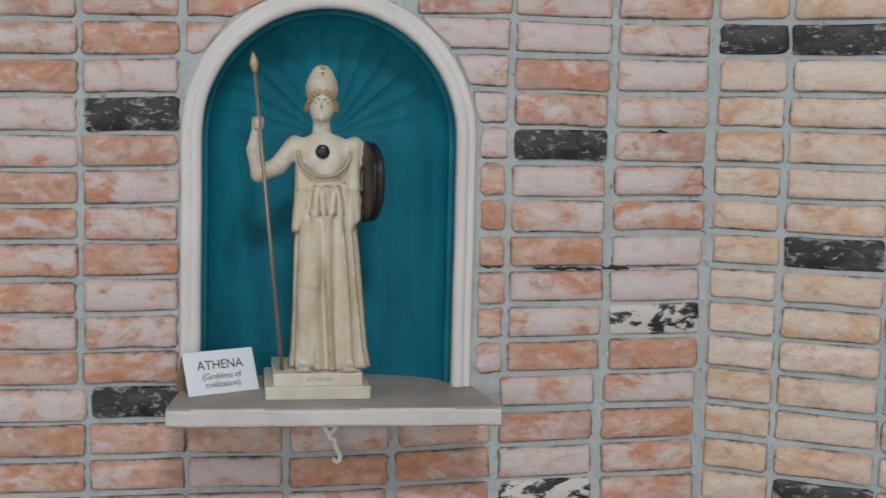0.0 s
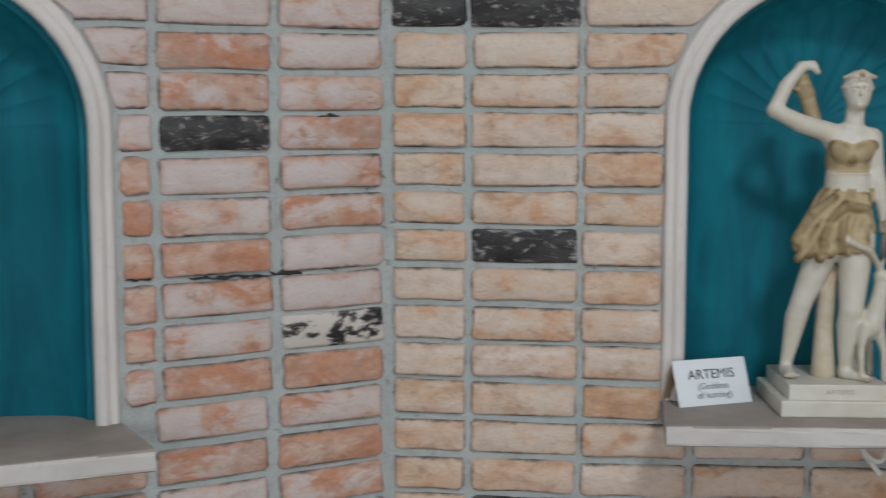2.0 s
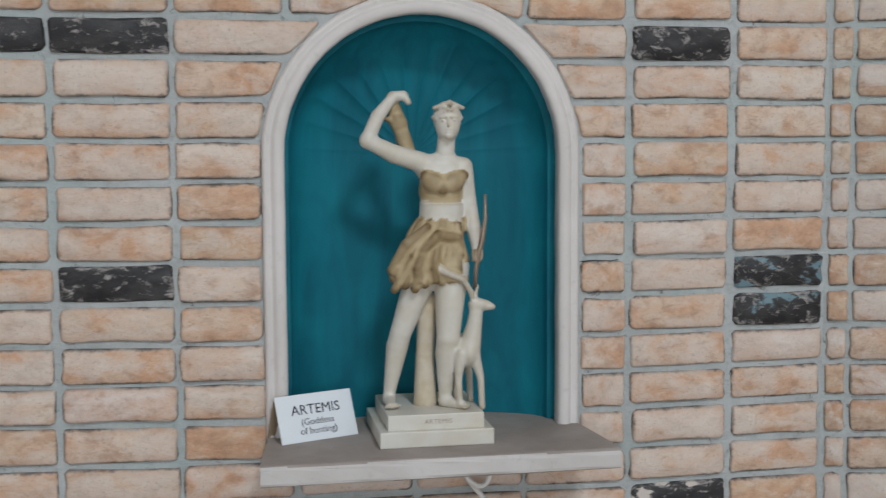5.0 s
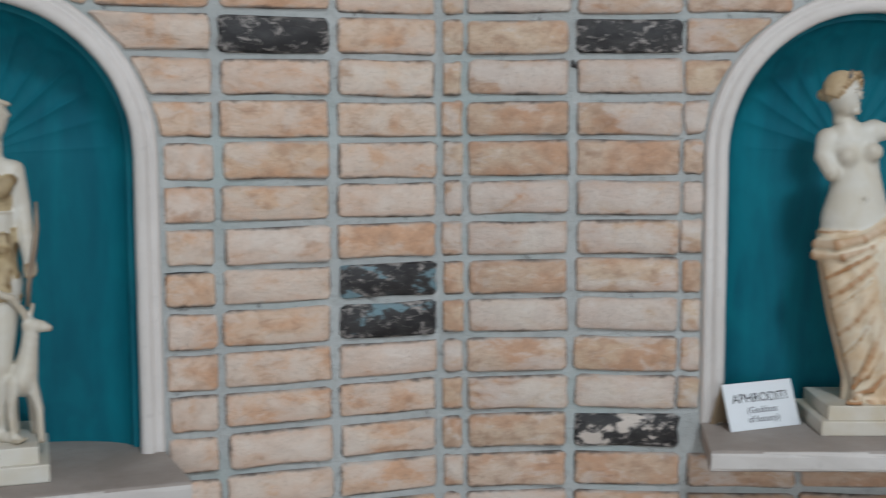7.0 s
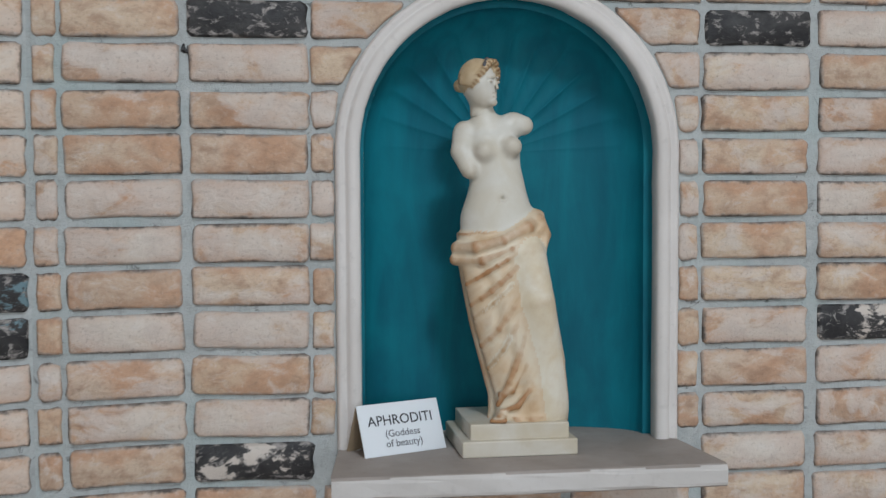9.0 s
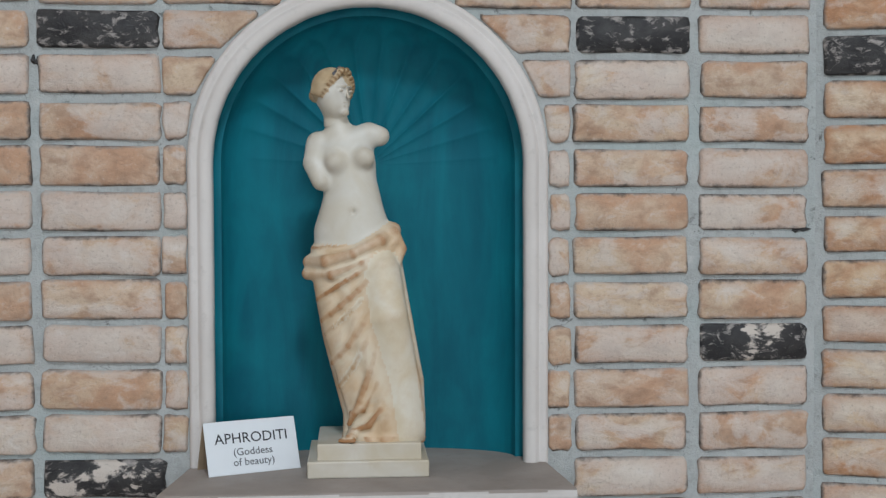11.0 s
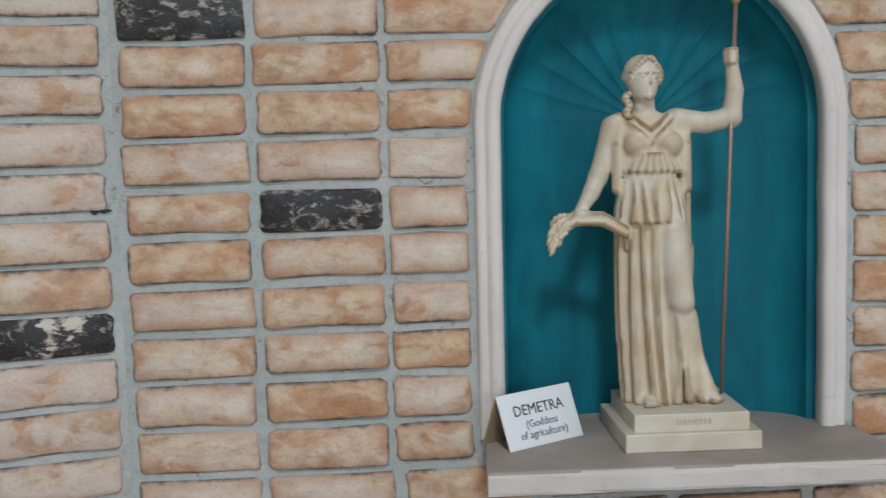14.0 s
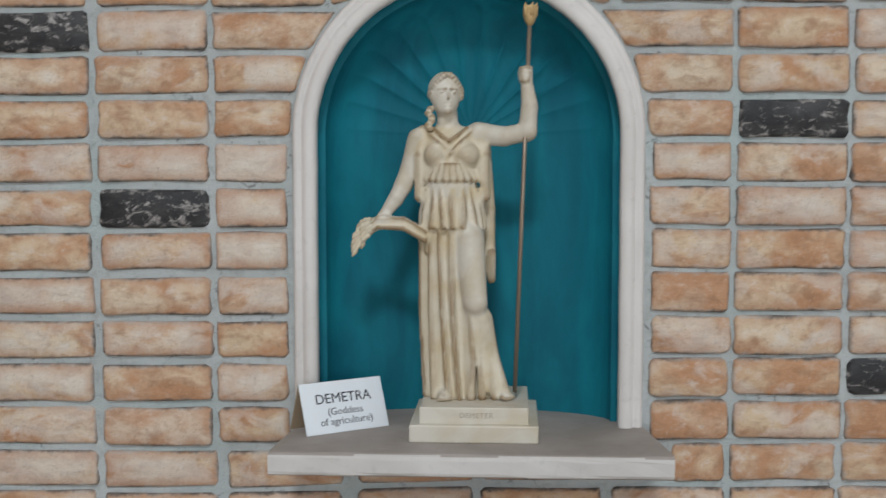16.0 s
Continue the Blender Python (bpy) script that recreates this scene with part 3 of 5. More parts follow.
        for axis in range(3):
            o1, o2 = (axis + 1) % 3, (axis + 2) % 3
            core = [slice(1, n[i] - 1) for i in range(3)]
            core[axis] = slice(0, n[axis] - 1)
            nxt = list(core)
            nxt[axis] = slice(1, n[axis])
            a, b = s[tuple(core)], s[tuple(nxt)]
            where = np.argwhere(a != b) + [c.start for c in core]
            if not len(where):
                continue
            e1, e2 = np.eye(3, dtype=int)[o1], np.eye(3, dtype=int)[o2]
            q = [ids[tuple((where - m).T)] for m in (e1 * 0, e1, e1 + e2, e2)]
            q = np.stack(q, 1)
            flip = ~s[tuple(where.T)]
            q[flip] = q[flip][:, ::-1]
            quads.append(q)
        return verts, np.concatenate(quads), lab


class Cast:
    """Gathers the pieces of one statue into a single mesh."""

    def __init__(self, mats):
        self.v, self.f, self.m, self.s, self.mats = [], [], [], [], list(mats)
        self.n = 0

    def add(self, verts, faces, labs, smooth=True):
        verts = np.asarray(verts, float)
        self.v.append(verts)
        for f, l in zip(faces, labs):
            self.f.append(tuple(int(i) + self.n for i in f))
            self.m.append(int(l))
            self.s.append(smooth)
        self.n += len(verts)

    def sculpt(self, sc):
        v, q, lab = sc.skin()
        # mirrored into the facet's frame, where depth runs backwards
        v = v * [1, -1, 1]
        self.add(v, q, lab[q[:, 0]])

    def tube(self, pts, radii, lab, seg=8):
        pts = [Vector((p[0], -p[1], p[2])) for p in pts]
        verts, faces = [], []
        for i, p in enumerate(pts):
            t = (pts[min(i + 1, len(pts) - 1)] - pts[max(i - 1, 0)]).normalized()
            a = t.orthogonal().normalized()
            b = t.cross(a)
            for j in range(seg):
                w = 2 * math.pi * j / seg
                verts.append(p + (a * math.cos(w) + b * math.sin(w)) * radii[i])
        for i in range(len(pts) - 1):
            for j in range(seg):
                faces.append((i * seg + j, i * seg + (j + 1) % seg, (i + 1) * seg + (j + 1) % seg, (i + 1) * seg + j))
        faces.append(tuple(range(seg))[::-1])
        faces.append(tuple((len(pts) - 1) * seg + j for j in range(seg)))
        self.add([tuple(v) for v in verts], faces, [lab] * len(faces))

    def block(self, c, size, lab, bev=0.003, turn=0.0):
        bm = bmesh.new()
        bmesh.ops.create_cube(bm, size=1.0)
        for v in bm.verts:
            v.co = Vector((v.co.x * size[0], v.co.y * size[1], v.co.z * size[2]))
        bmesh.ops.bevel(bm, geom=list(bm.edges), offset=bev, segments=2, affect='EDGES', profile=0.5)
        r = Matrix.Rotation(turn, 3, 'Z')
        bm.verts.index_update()
        verts = [tuple(r @ v.co + Vector((c[0], -c[1], c[2]))) for v in bm.verts]
        faces = [[v.index for v in f.verts] for f in bm.faces]
        bm.free()
        self.add(verts, faces, [lab] * len(faces), False)

    def words(self, text, size, m, lab, tracking=1.0):
        me = letters(text, size, tracking)
        verts = [tuple(m @ v.co) for v in me.vertices]
        faces = [list(p.vertices) for p in me.polygons]
        self.add(verts, faces, [lab] * len(faces), False)
        bpy.data.meshes.remove(me)

    def settle(self, grow, back, lift=0.0):
        """Scales what is cast so far about the facet's zero and moves it back into the niche."""
        self.v = [v * [grow, 1, grow] + [0, back, lift] for v in self.v]

    def shift(self, du):
        self.v = [v + [du, 0, 0] for v in self.v]

    def mesh(self, name, base):
        v = np.concatenate(self.v) - np.array([base[0], -base[1], base[2]])
        me = mesh_of(name, v.tolist(), self.f, self.mats, False, self.m)
        me.polygons.foreach_set("use_smooth", np.array(self.s))
        me.update()
        return me


def letters(text, size, tracking=1.0, depth=0.0006, bold=0.0):
    cu = bpy.data.curves.new("letters", 'FONT')
    cu.body, cu.size, cu.align_x, cu.align_y = text, size, 'CENTER', 'CENTER'
    cu.extrude, cu.space_character, cu.resolution_u, cu.offset = depth, tracking, 3, size * bold
    ob = bpy.data.objects.new("letters", cu)
    scene.collection.objects.link(ob)
    bpy.context.view_layer.update()
    me = bpy.data.meshes.new_from_object(ob)
    bpy.data.objects.remove(ob)
    bpy.data.curves.remove(cu)
    return me


def plinth(cast, k, cu, half, top, lab, turn, word=""):
    """Two steps of cast stone under a figure."""
    foot = NICHE[k][2]
    h = top - foot
    low = h * 0.52
    d = 0.036
    cast.block((cu, d, foot + low / 2), (2 * half, 0.230, low), lab, 0.0025, turn)
    cast.block((cu, d, foot + low + (h - low) / 2 - 0.001), (2 * half - 0.034, 0.202, h - low + 0.002), lab, 0.002, turn)
    if word:
        m = Matrix.Translation((cu, -d, foot + low + (h - low) / 2)) @ Matrix.Rotation(turn, 4, 'Z') @ Matrix.Translation((0.004, -0.1012, 0)) @ Matrix.Rotation(radians(90), 4, 'X')
        cast.words(word, 0.0125, m, len(cast.mats) - 1, 1.15)


def face(sc, c, s, turn, skin=0):
    """Brow, nose, lips, chin and eye hollows on an oval head of size s that looks towards turn (radians, + to the wall's right)."""
    fx, fy = math.sin(turn), math.cos(turn)
    rx, ry = fy, -fx

    def at(right, front, up):
        return (c[0] + s * (right * rx + front * fx), c[1] + s * (right * ry + front * fy), c[2] + s * up)
    sc.egg(c, (0.345 * s, 0.42 * s, 0.50 * s), skin, 0.004, turn=0)
    sc.egg(at(0, 0.10, -0.22), (0.27 * s, 0.28 * s, 0.30 * s), skin, 0.006)
    for e in (-1, 1):
        sc.egg(at(0.14 * e, 0.43, 0.03), (0.085 * s, 0.075 * s, 0.055 * s), skin, 0.002, cut=True)
        sc.egg(at(0.14 * e, 0.36, 0.02), (0.055 * s, 0.05 * s, 0.035 * s), skin, 0.001)
        sc.limb(at(0.05 * e, 0.42, 0.11), at(0.22 * e, 0.33, 0.10), 0.028 * s, 0.02 * s, skin, 0.003)
    sc.limb(at(0, 0.40, 0.06), at(0, 0.445, -0.11), 0.024 * s, 0.034 * s, skin, 0.003)
    sc.limb(at(-0.07, 0.375, -0.215), at(0.07, 0.375, -0.215), 0.024 * s, 0.024 * s, skin, 0.002)
    sc.limb(at(-0.055, 0.37, -0.285), at(0.055, 0.37, -0.285), 0.03 * s, 0.03 * s, skin, 0.002)
    sc.limb(at(-0.08, 0.415, -0.25), at(0.08, 0.415, -0.25), 0.012 * s, 0.012 * s, skin, 0.002, cut=True)
    sc.egg(at(0, 0.33, -0.40), (0.10 * s, 0.09 * s, 0.09 * s), skin, 0.004)


def hair_cap(sc, c, s, turn, lab, bun=True, band=False):
    fx, fy = math.sin(turn), math.cos(turn)
    rnd = random.Random(5)
    sc.egg((c[0] - 0.06 * s * fx, c[1] - 0.06 * s * fy, c[2] + 0.10 * s), (0.40 * s, 0.43 * s, 0.43 * s), lab, 0.003)
    # waves swept back from a middle parting
    for e in (-1, 1):
        for i in range(9):
            a = i / 8
            side = e * (0.06 + 0.31 * math.sin(a * 1.75))
            up = 0.44 - 0.52 * a + rnd.uniform(-0.02, 0.02)
            fr = 0.34 * math.cos(a * 1.35)
            p = (c[0] + s * (side * fy + fr * fx), c[1] + s * (-side * fx + fr * fy), c[2] + s * up)
            q = (c[0] + s * (0.96 * side * fy - 0.22 * fx), c[1] + s * (-0.96 * side * fx - 0.22 * fy), c[2] + s * (0.82 * up + 0.05))
            sc.limb(p, q, 0.062 * s, 0.05 * s, lab, 0.0015)
    if bun:
        sc.egg((c[0] - 0.46 * s * fx, c[1] - 0.46 * s * fy, c[2] - 0.02 * s), (0.17 * s, 0.17 * s, 0.15 * s), lab, 0.004)


def foot_shape(sc, heel, toe, lab, r=0.013):
    heel, toe = Vector(heel), Vector(toe)
    sc.limb(heel, toe, r, r * 0.62, lab, 0.006)
    side = Vector((toe - heel).normalized()).cross(Vector((0, 0, 1)))
    for i in range(5):
        o = side * ((i - 2) * r * 0.42)
        sc.limb(toe + o * 0.9, toe + o * 1.15 + (toe - heel).normalized() * r * (0.75 - 0.1 * abs(i - 1)), r * 0.34, r * 0.28, lab, 0.001)


def fist(sc, p, lab, r=0.014, axis=(0, 0, 1)):
    """A closed hand: a rounded palm, four curled fingers stacked along the grip, a thumb across them."""
    p, ax = Vector(p), Vector(axis).normalized()
    sc.egg(p, (r * 0.85, r * 0.75, r * 0.95), lab, 0.004)
    side = Vector((1, 0, 0)) if abs(ax.x) < 0.5 else Vector((0, 0, 1))
    for i in range(4):
        o = ax * (1.5 - i) * r * 0.46
        w = r * (0.72 - 0.06 * abs(i - 1))
        sc.chain([p + o - side * w, p + o - side * w * 0.5 + Vector((0, r * 0.72, 0)), p + o + side * w * 0.55 + Vector((0, r * 0.66, 0))], (r * 0.25, r * 0.25, r * 0.2), lab, 0.0015)
    sc.limb(p + ax * r * 0.75 + side * r * 0.55, p + ax * r * 0.85 + Vector((0, r * 0.7, 0)), r * 0.3, r * 0.22, lab, 0.002)


STEP, FINE = 0.0032, 0.0019


def athena():
    """Standing figure with helmet, spear and round shield."""
    k = "a"
    c = Cast([M_SKIN, M_CLOTH, M_BRONZE, M_HAIR, M_ROD, M_GOLD, M_WHITE, M_ENGRAVED])
    b = Sculpt((-0.22, -0.03, -0.42), (0.13, 0.19, 0.14), STEP)
    d = 0.085
    # long pleated skirt, a bent knee pressing through it
    b.robe([(-0.409, -0.014, d + 0.005, 0.077, 0.052), (-0.36, -0.016, d + 0.003, 0.070, 0.048), (-0.25, -0.020, d, 0.065, 0.046), (-0.15, -0.024, d, 0.061, 0.045),
            (-0.06, -0.027, d, 0.054, 0.042), (-0.02, -0.028, d, 0.045, 0.038)], 1, 0.005, 13, 0.0090, 0.4, 0.5, 0.6)
    b.chain([(-0.052, d + 0.026, -0.11), (-0.062, d + 0.048, -0.23), (-0.066, d + 0.036, -0.385)], (0.026, 0.024, 0.017), 1, 0.016)
    for x, a in ((-0.066, -0.35), (0.022, 0.25)):
        foot_shape(b, (x, d + 0.035, -0.400), (x + 0.012 * a, d + 0.066, -0.404), 0, 0.014)
    # overfold below the belt and hanging side folds
    b.robe([(-0.082, -0.027, d + 0.003, 0.051, 0.046), (-0.05, -0.027, d + 0.002, 0.048, 0.043), (-0.022, -0.027, d, 0.042, 0.038)], 1, 0.003, 18, 0.0038, 0.9)
    b.robe([(-0.032, -0.028, d, 0.0455, 0.042), (-0.022, -0.028, d, 0.045, 0.042)], 1, 0.002)
    for x, z0 in ((-0.080, -0.115), (0.030, -0.11)):
        for j in range(3):
            o = (j - 1) * 0.010
            b.chain([(x + o, d + 0.022 - abs(o) * 0.4, z0 + 0.01 * j), (x * 0.95 + o * 0.8, d + 0.024, -0.03), (x * 0.98 + o * 0.5, d + 0.012, 0.055)], (0.0085, 0.0085, 0.008), 1, 0.003)
    # torso, bust, aegis
    b.egg((-0.030, d, 0.005), (0.044, 0.036, 0.060), 1, 0.012)
    b.egg((-0.032, d - 0.004, 0.055), (0.058, 0.034, 0.034), 0, 0.014)
    for x in (-0.056, -0.008):
        b.egg((x, d + 0.020, 0.030), (0.022, 0.019, 0.021), 0, 0.012)
    for i in range(21):
        a = math.pi * i / 20
        b.egg((-0.032 - 0.054 * math.cos(a), d + 0.030 + 0.014 * math.sin(a), 0.048 - 0.050 * math.sin(a)), (0.0052, 0.0045, 0.0052), 0, 0.0006)
    b.egg((-0.036, d + 0.038, 0.050), (0.0155, 0.007, 0.0155), 2, 0.001)
    # neck and arms
    b.limb((-0.036, d - 0.004, 0.070), (-0.038, d, 0.125), 0.020, 0.0175, 0, 0.008)
    b.chain([(-0.092, d, 0.062), (-0.128, d + 0.012, 0.018), (-0.166, d + 0.016, 0.000)], (0.021, 0.019, 0.0165), 0, 0.008)
    b.chain([(-0.166, d + 0.016, 0.000), (-0.178, d + 0.022, 0.050), (-0.172, d + 0.026, 0.092)], (0.0165, 0.015, 0.0105), 0, 0.006)
    fist(b, (-0.169, d + 0.027, 0.105), 0, 0.015)
    b.chain([(0.032, d, 0.062), (0.056, d - 0.008, 0.010), (0.062, d + 0.012, -0.03)], (0.021, 0.017, 0.014), 0, 0.008)
    # shield, seen nearly edge on, domed
    b.egg((0.070, d + 0.004, -0.012), (0.020, 0.078, 0.084), 2, 0.002, turn=-0.20)
    b.egg((0.056, d + 0.008, -0.012), (0.011, 0.083, 0.088), 2, 0.0015, turn=-0.20)
    c.sculpt(b)
    h = Sculpt((-0.085, 0.02, 0.085), (0.012, 0.17, 0.245), FINE)
    hc = (-0.038, d + 0.006, 0.150)
    face(h, hc, 0.080, -0.05, 0)
    h.limb((-0.038, d, 0.085), (-0.038, d + 0.002, 0.125), 0.0185, 0.017, 0, 0.006)
    for e in (-1, 1):
        for i in range(8):
            a = i / 7
            p = (hc[0] + e * (0.006 + 0.026 * math.sin(a * 1.6)), hc[1] + 0.032 * math.cos(a * 1.5), hc[2] + 0.026 - 0.040 * a)
            h.egg(p, (0.0058, 0.0058, 0.0058), 3, 0.001)
    h.egg((hc[0], hc[1] - 0.006, hc[2] + 0.030), (0.034, 0.037, 0.040), 0, 0.003)
    h.chain([(hc[0], hc[1] + 0.010, hc[2] + 0.040), (hc[0], hc[1] + 0.002, hc[2] + 0.058)], (0.030, 0.023), 0, 0.010)
    h.limb((hc[0], hc[1] + 0.034, hc[2] + 0.036), (hc[0], hc[1] + 0.028, hc[2] + 0.060), 0.0042, 0.0046, 3, 0.002)
    for e in (-1, 1):
        h.limb((hc[0] + e * 0.006, hc[1] + 0.031, hc[2] + 0.060), (hc[0] + e * 0.019, hc[1] + 0.023, hc[2] + 0.058), 0.0042, 0.003, 3, 0.002, cut=True)
    h.limb((hc[0], hc[1] + 0.024, hc[2] + 0.074), (hc[0], hc[1] - 0.034, hc[2] + 0.050), 0.005, 0.006, 0, 0.003)
    c.sculpt(h)
    # spear with a leaf-shaped gilt head
    tip, butt = Vector((-0.181, d + 0.035, 0.252)), Vector((-0.114, d + 0.045, -0.410))
    ax = (tip - butt)
    c.tube([butt, butt + ax * 0.94], (0.0042, 0.0036), 4)
    c.tube([butt + ax * s for s in (0.935, 0.945, 0.962, 0.975, 1.0)], (0.0045, 0.006, 0.010, 0.0075, 0.0008), 5, 6)
    c.settle(1.012, 0.03)
    plinth(c, k, -0.043, 0.110, -0.4135, 0, 0.03, "ATHENA")
    return c.mesh("statue", (-0.05, 0.083, NICHE[k][2])), (-0.05, 0.083)


def artemis():
    """Striding huntress who reaches for her quiver, with a small deer beside a tree stump."""
    k = "b"
    c = Cast([M_WHITE, M_TUNIC, M_HAIR, M_CLOTH, M_GOLD, M_ROD, M_ENGRAVED])
    b = Sculpt((-0.15, -0.04, -0.42), (0.18, 0.19, 0.24), STEP)
    d = 0.075
    # legs
    b.chain([(0.010, d + 0.004, -0.13), (-0.038, d - 0.004, -0.262), (-0.044, d - 0.012, -0.290), (-0.060, d - 0.022, -0.388)], (0.034, 0.021, 0.0215, 0.0115), 0, 0.008)
    foot_shape(b, (-0.060, d - 0.020, -0.396), (-0.059, d + 0.020, -0.400), 0, 0.013)
    b.chain([(0.062, d + 0.010, -0.13), (0.052, d + 0.024, -0.272), (0.050, d + 0.018, -0.300), (0.048, d + 0.010, -0.390)], (0.035, 0.0225, 0.0225, 0.0125), 0, 0.008)
    foot_shape(b, (0.046, d + 0.012, -0.397), (0.080, d + 0.040, -0.402), 0, 0.013)
    # short tunic: flared, gathered skirt over the hips, blown to the left
    b.robe([(-0.160, 0.020, d + 0.006, 0.068, 0.048), (-0.130, 0.018, d + 0.006, 0.072, 0.052), (-0.085, 0.030, d + 0.004, 0.058, 0.046), (-0.035, 0.043, d, 0.044, 0.037)], 1, 0.005, 11, 0.006, 0.3, 1.2, 0.7, (14, 0.0025, 0.6))
    for i in range(7):
        t = i / 6
        b.chain([(-0.052 + 0.110 * t, d + 0.020 + 0.026 * math.sin(t * 3.0), -0.172 + 0.022 * t + 0.006 * math.sin(i * 2.1)), (-0.020 + 0.095 * t, d + 0.040, -0.105), (0.018 + 0.055 * t, d + 0.036, -0.045)], (0.0085, 0.0075, 0.005), 1, 0.004)
    b.chain([(-0.056, d + 0.02, -0.135), (-0.030, d + 0.034, -0.085), (0.010, d + 0.040, -0.050)], (0.011, 0.012, 0.008), 1, 0.004)
    b.chain([(0.000, d + 0.046, -0.095), (0.030, d + 0.050, -0.065), (0.070, d + 0.042, -0.072), (0.086, d + 0.03, -0.115)], (0.008, 0.010, 0.009, 0.008), 1, 0.004)
    b.robe([(-0.046, 0.043, d, 0.0440, 0.0390), (-0.028, 0.044, d, 0.0435, 0.0385), (-0.006, 0.045, d, 0.0425, 0.038)], 0, 0.002)
    b.egg((0.043, d, 0.018), (0.043, 0.034, 0.048), 1, 0.008)
    b.chain([(0.008, d + 0.028, 0.048), (0.040, d + 0.036, 0.025), (0.084, d + 0.026, 0.048)], (0.010, 0.013, 0.010), 1, 0.006)
    for x in (0.024, 0.064):
        b.egg((x, d + 0.026, 0.034), (0.021, 0.019, 0.020), 1, 0.006)
    b.egg((0.044, d - 0.004, 0.062), (0.052, 0.030, 0.030), 0, 0.012)
    b.limb((0.052, d - 0.004, 0.072), (0.056, d + 0.002, 0.125), 0.019, 0.0165, 0, 0.008)
    # raised arm, bent back over the shoulder
    b.chain([(0.004, d, 0.074), (-0.049, d + 0.004, 0.090), (-0.101, d + 0.010, 0.116)], (0.020, 0.018, 0.0145), 0, 0.008)
    b.chain([(-0.101, d + 0.010, 0.116), (-0.080, d + 0.004, 0.162), (-0.049, d - 0.004, 0.199)], (0.0145, 0.0135, 0.010), 0, 0.006)
    b.chain([(-0.049, d - 0.004, 0.200), (-0.028, d - 0.004, 0.203), (-0.020, d + 0.004, 0.189)], (0.011, 0.009, 0.006), 0, 0.004)
    # quiver
    b.limb((-0.046, d - 0.020, 0.185), (-0.012, d - 0.026, 0.075), 0.0135, 0.0165, 1, 0.003)
    b.limb((-0.040, d - 0.020, 0.158), (-0.034, d - 0.022, 0.146), 0.0172, 0.0172, 1, 0.002)
    for x in (-0.056, -0.048, -0.042):
        b.limb((x, d - 0.016, 0.205), (x + 0.008, d - 0.02, 0.170), 0.0042, 0.004, 1, 0.001)
    b.limb((-0.066, d - 0.010, 0.160), (-0.044, d - 0.014, 0.150), 0.005, 0.006, 1, 0.003)
    # lowered arm with the grip of the bow
    b.chain([(0.088, d, 0.064), (0.098, d - 0.004, 0.000), (0.106, d + 0.016, -0.060), (0.110, d + 0.028, -0.098)], (0.019, 0.0165, 0.014, 0.010), 0, 0.007)
    fist(b, (0.110, d + 0.030, -0.108), 3, 0.014)
    # stump and deer
    b.chain([(0.012, d - 0.014, -0.405), (0.012, d - 0.016, -0.31), (0.018, d - 0.014, -0.200)], (0.024, 0.018, 0.019), 3, 0.004)
    b.egg((0.090, d + 0.000, -0.300), (0.026, 0.052, 0.034), 0, 0.006)
    b.chain([(0.096, d + 0.026, -0.285), (0.104, d + 0.030, -0.240), (0.108, d + 0.030, -0.208)], (0.021, 0.0145, 0.013), 0, 0.006)
    b.chain([(0.106, d + 0.030, -0.204), (0.124, d + 0.038, -0.205), (0.136, d + 0.042, -0.208)], (0.0145, 0.0105, 0.007), 0, 0.004)
    for x, z in ((0.094, -0.172), (0.112, -0.168)):
        b.chain([(0.104, d + 0.026, -0.194), (x, d + 0.020, z)], (0.006, 0.0035), 0, 0.003)
    for x, y, z, kx in ((0.108, 0.028, -0.408, 0.116), (0.080, 0.036, -0.404, 0.070), (0.098, -0.028, -0.405, 0.104), (0.078, -0.030, -0.405, 0.074)):
        b.chain([(x - 0.006, d + y, -0.300), (kx, d + y, -0.350), (kx + 0.002, d + y + 0.004, z)], (0.013, 0.0072, 0.0062), 0, 0.004)
    b.chain([(0.030, d + 0.054, -0.128), (0.048, d + 0.056, -0.140), (0.078, d + 0.050, -0.152), (0.096, d + 0.040, -0.180), (0.100, d + 0.034, -0.198)], (0.008, 0.0065, 0.006, 0.0055, 0.005), 0, 0.002)
    c.sculpt(b)
    h = Sculpt((-0.005, 0.0, 0.085), (0.12, 0.15, 0.215), FINE)
    hc = (0.056, d + 0.008, 0.152)
    h.egg((hc[0], hc[1] - 0.004, hc[2] + 0.008), (0.0275, 0.031, 0.032), 0, 0.003)
    h.egg((hc[0] + 0.004, hc[1] - 0.034, hc[2]), (0.013, 0.012, 0.012), 0, 0.004)
    for e in (-1, 1):
        for i in range(5):
            h.limb((hc[0] + e * (0.004 + 0.005 * i), hc[1] + 0.028 - 0.0045 * i, hc[2] + 0.022 - 0.004 * i), (hc[0] + e * (0.012 + 0.004 * i), hc[1] + 0.020 - 0.006 * i, hc[2] + 0.028 - 0.005 * i), 0.0042, 0.004, 0, 0.0015)
    face(h, hc, 0.072, -0.10, 0)
    h.limb((0.052, d, 0.085), (0.055, d + 0.002, 0.125), 0.018, 0.0165, 0, 0.006)
    h.chain([(hc[0] - 0.028, hc[1] + 0.012, hc[2] + 0.026), (hc[0], hc[1] + 0.026, hc[2] + 0.036), (hc[0] + 0.028, hc[1] + 0.012, hc[2] + 0.026)], (0.004, 0.005, 0.004), 0, 0.002)
    c.sculpt(h)
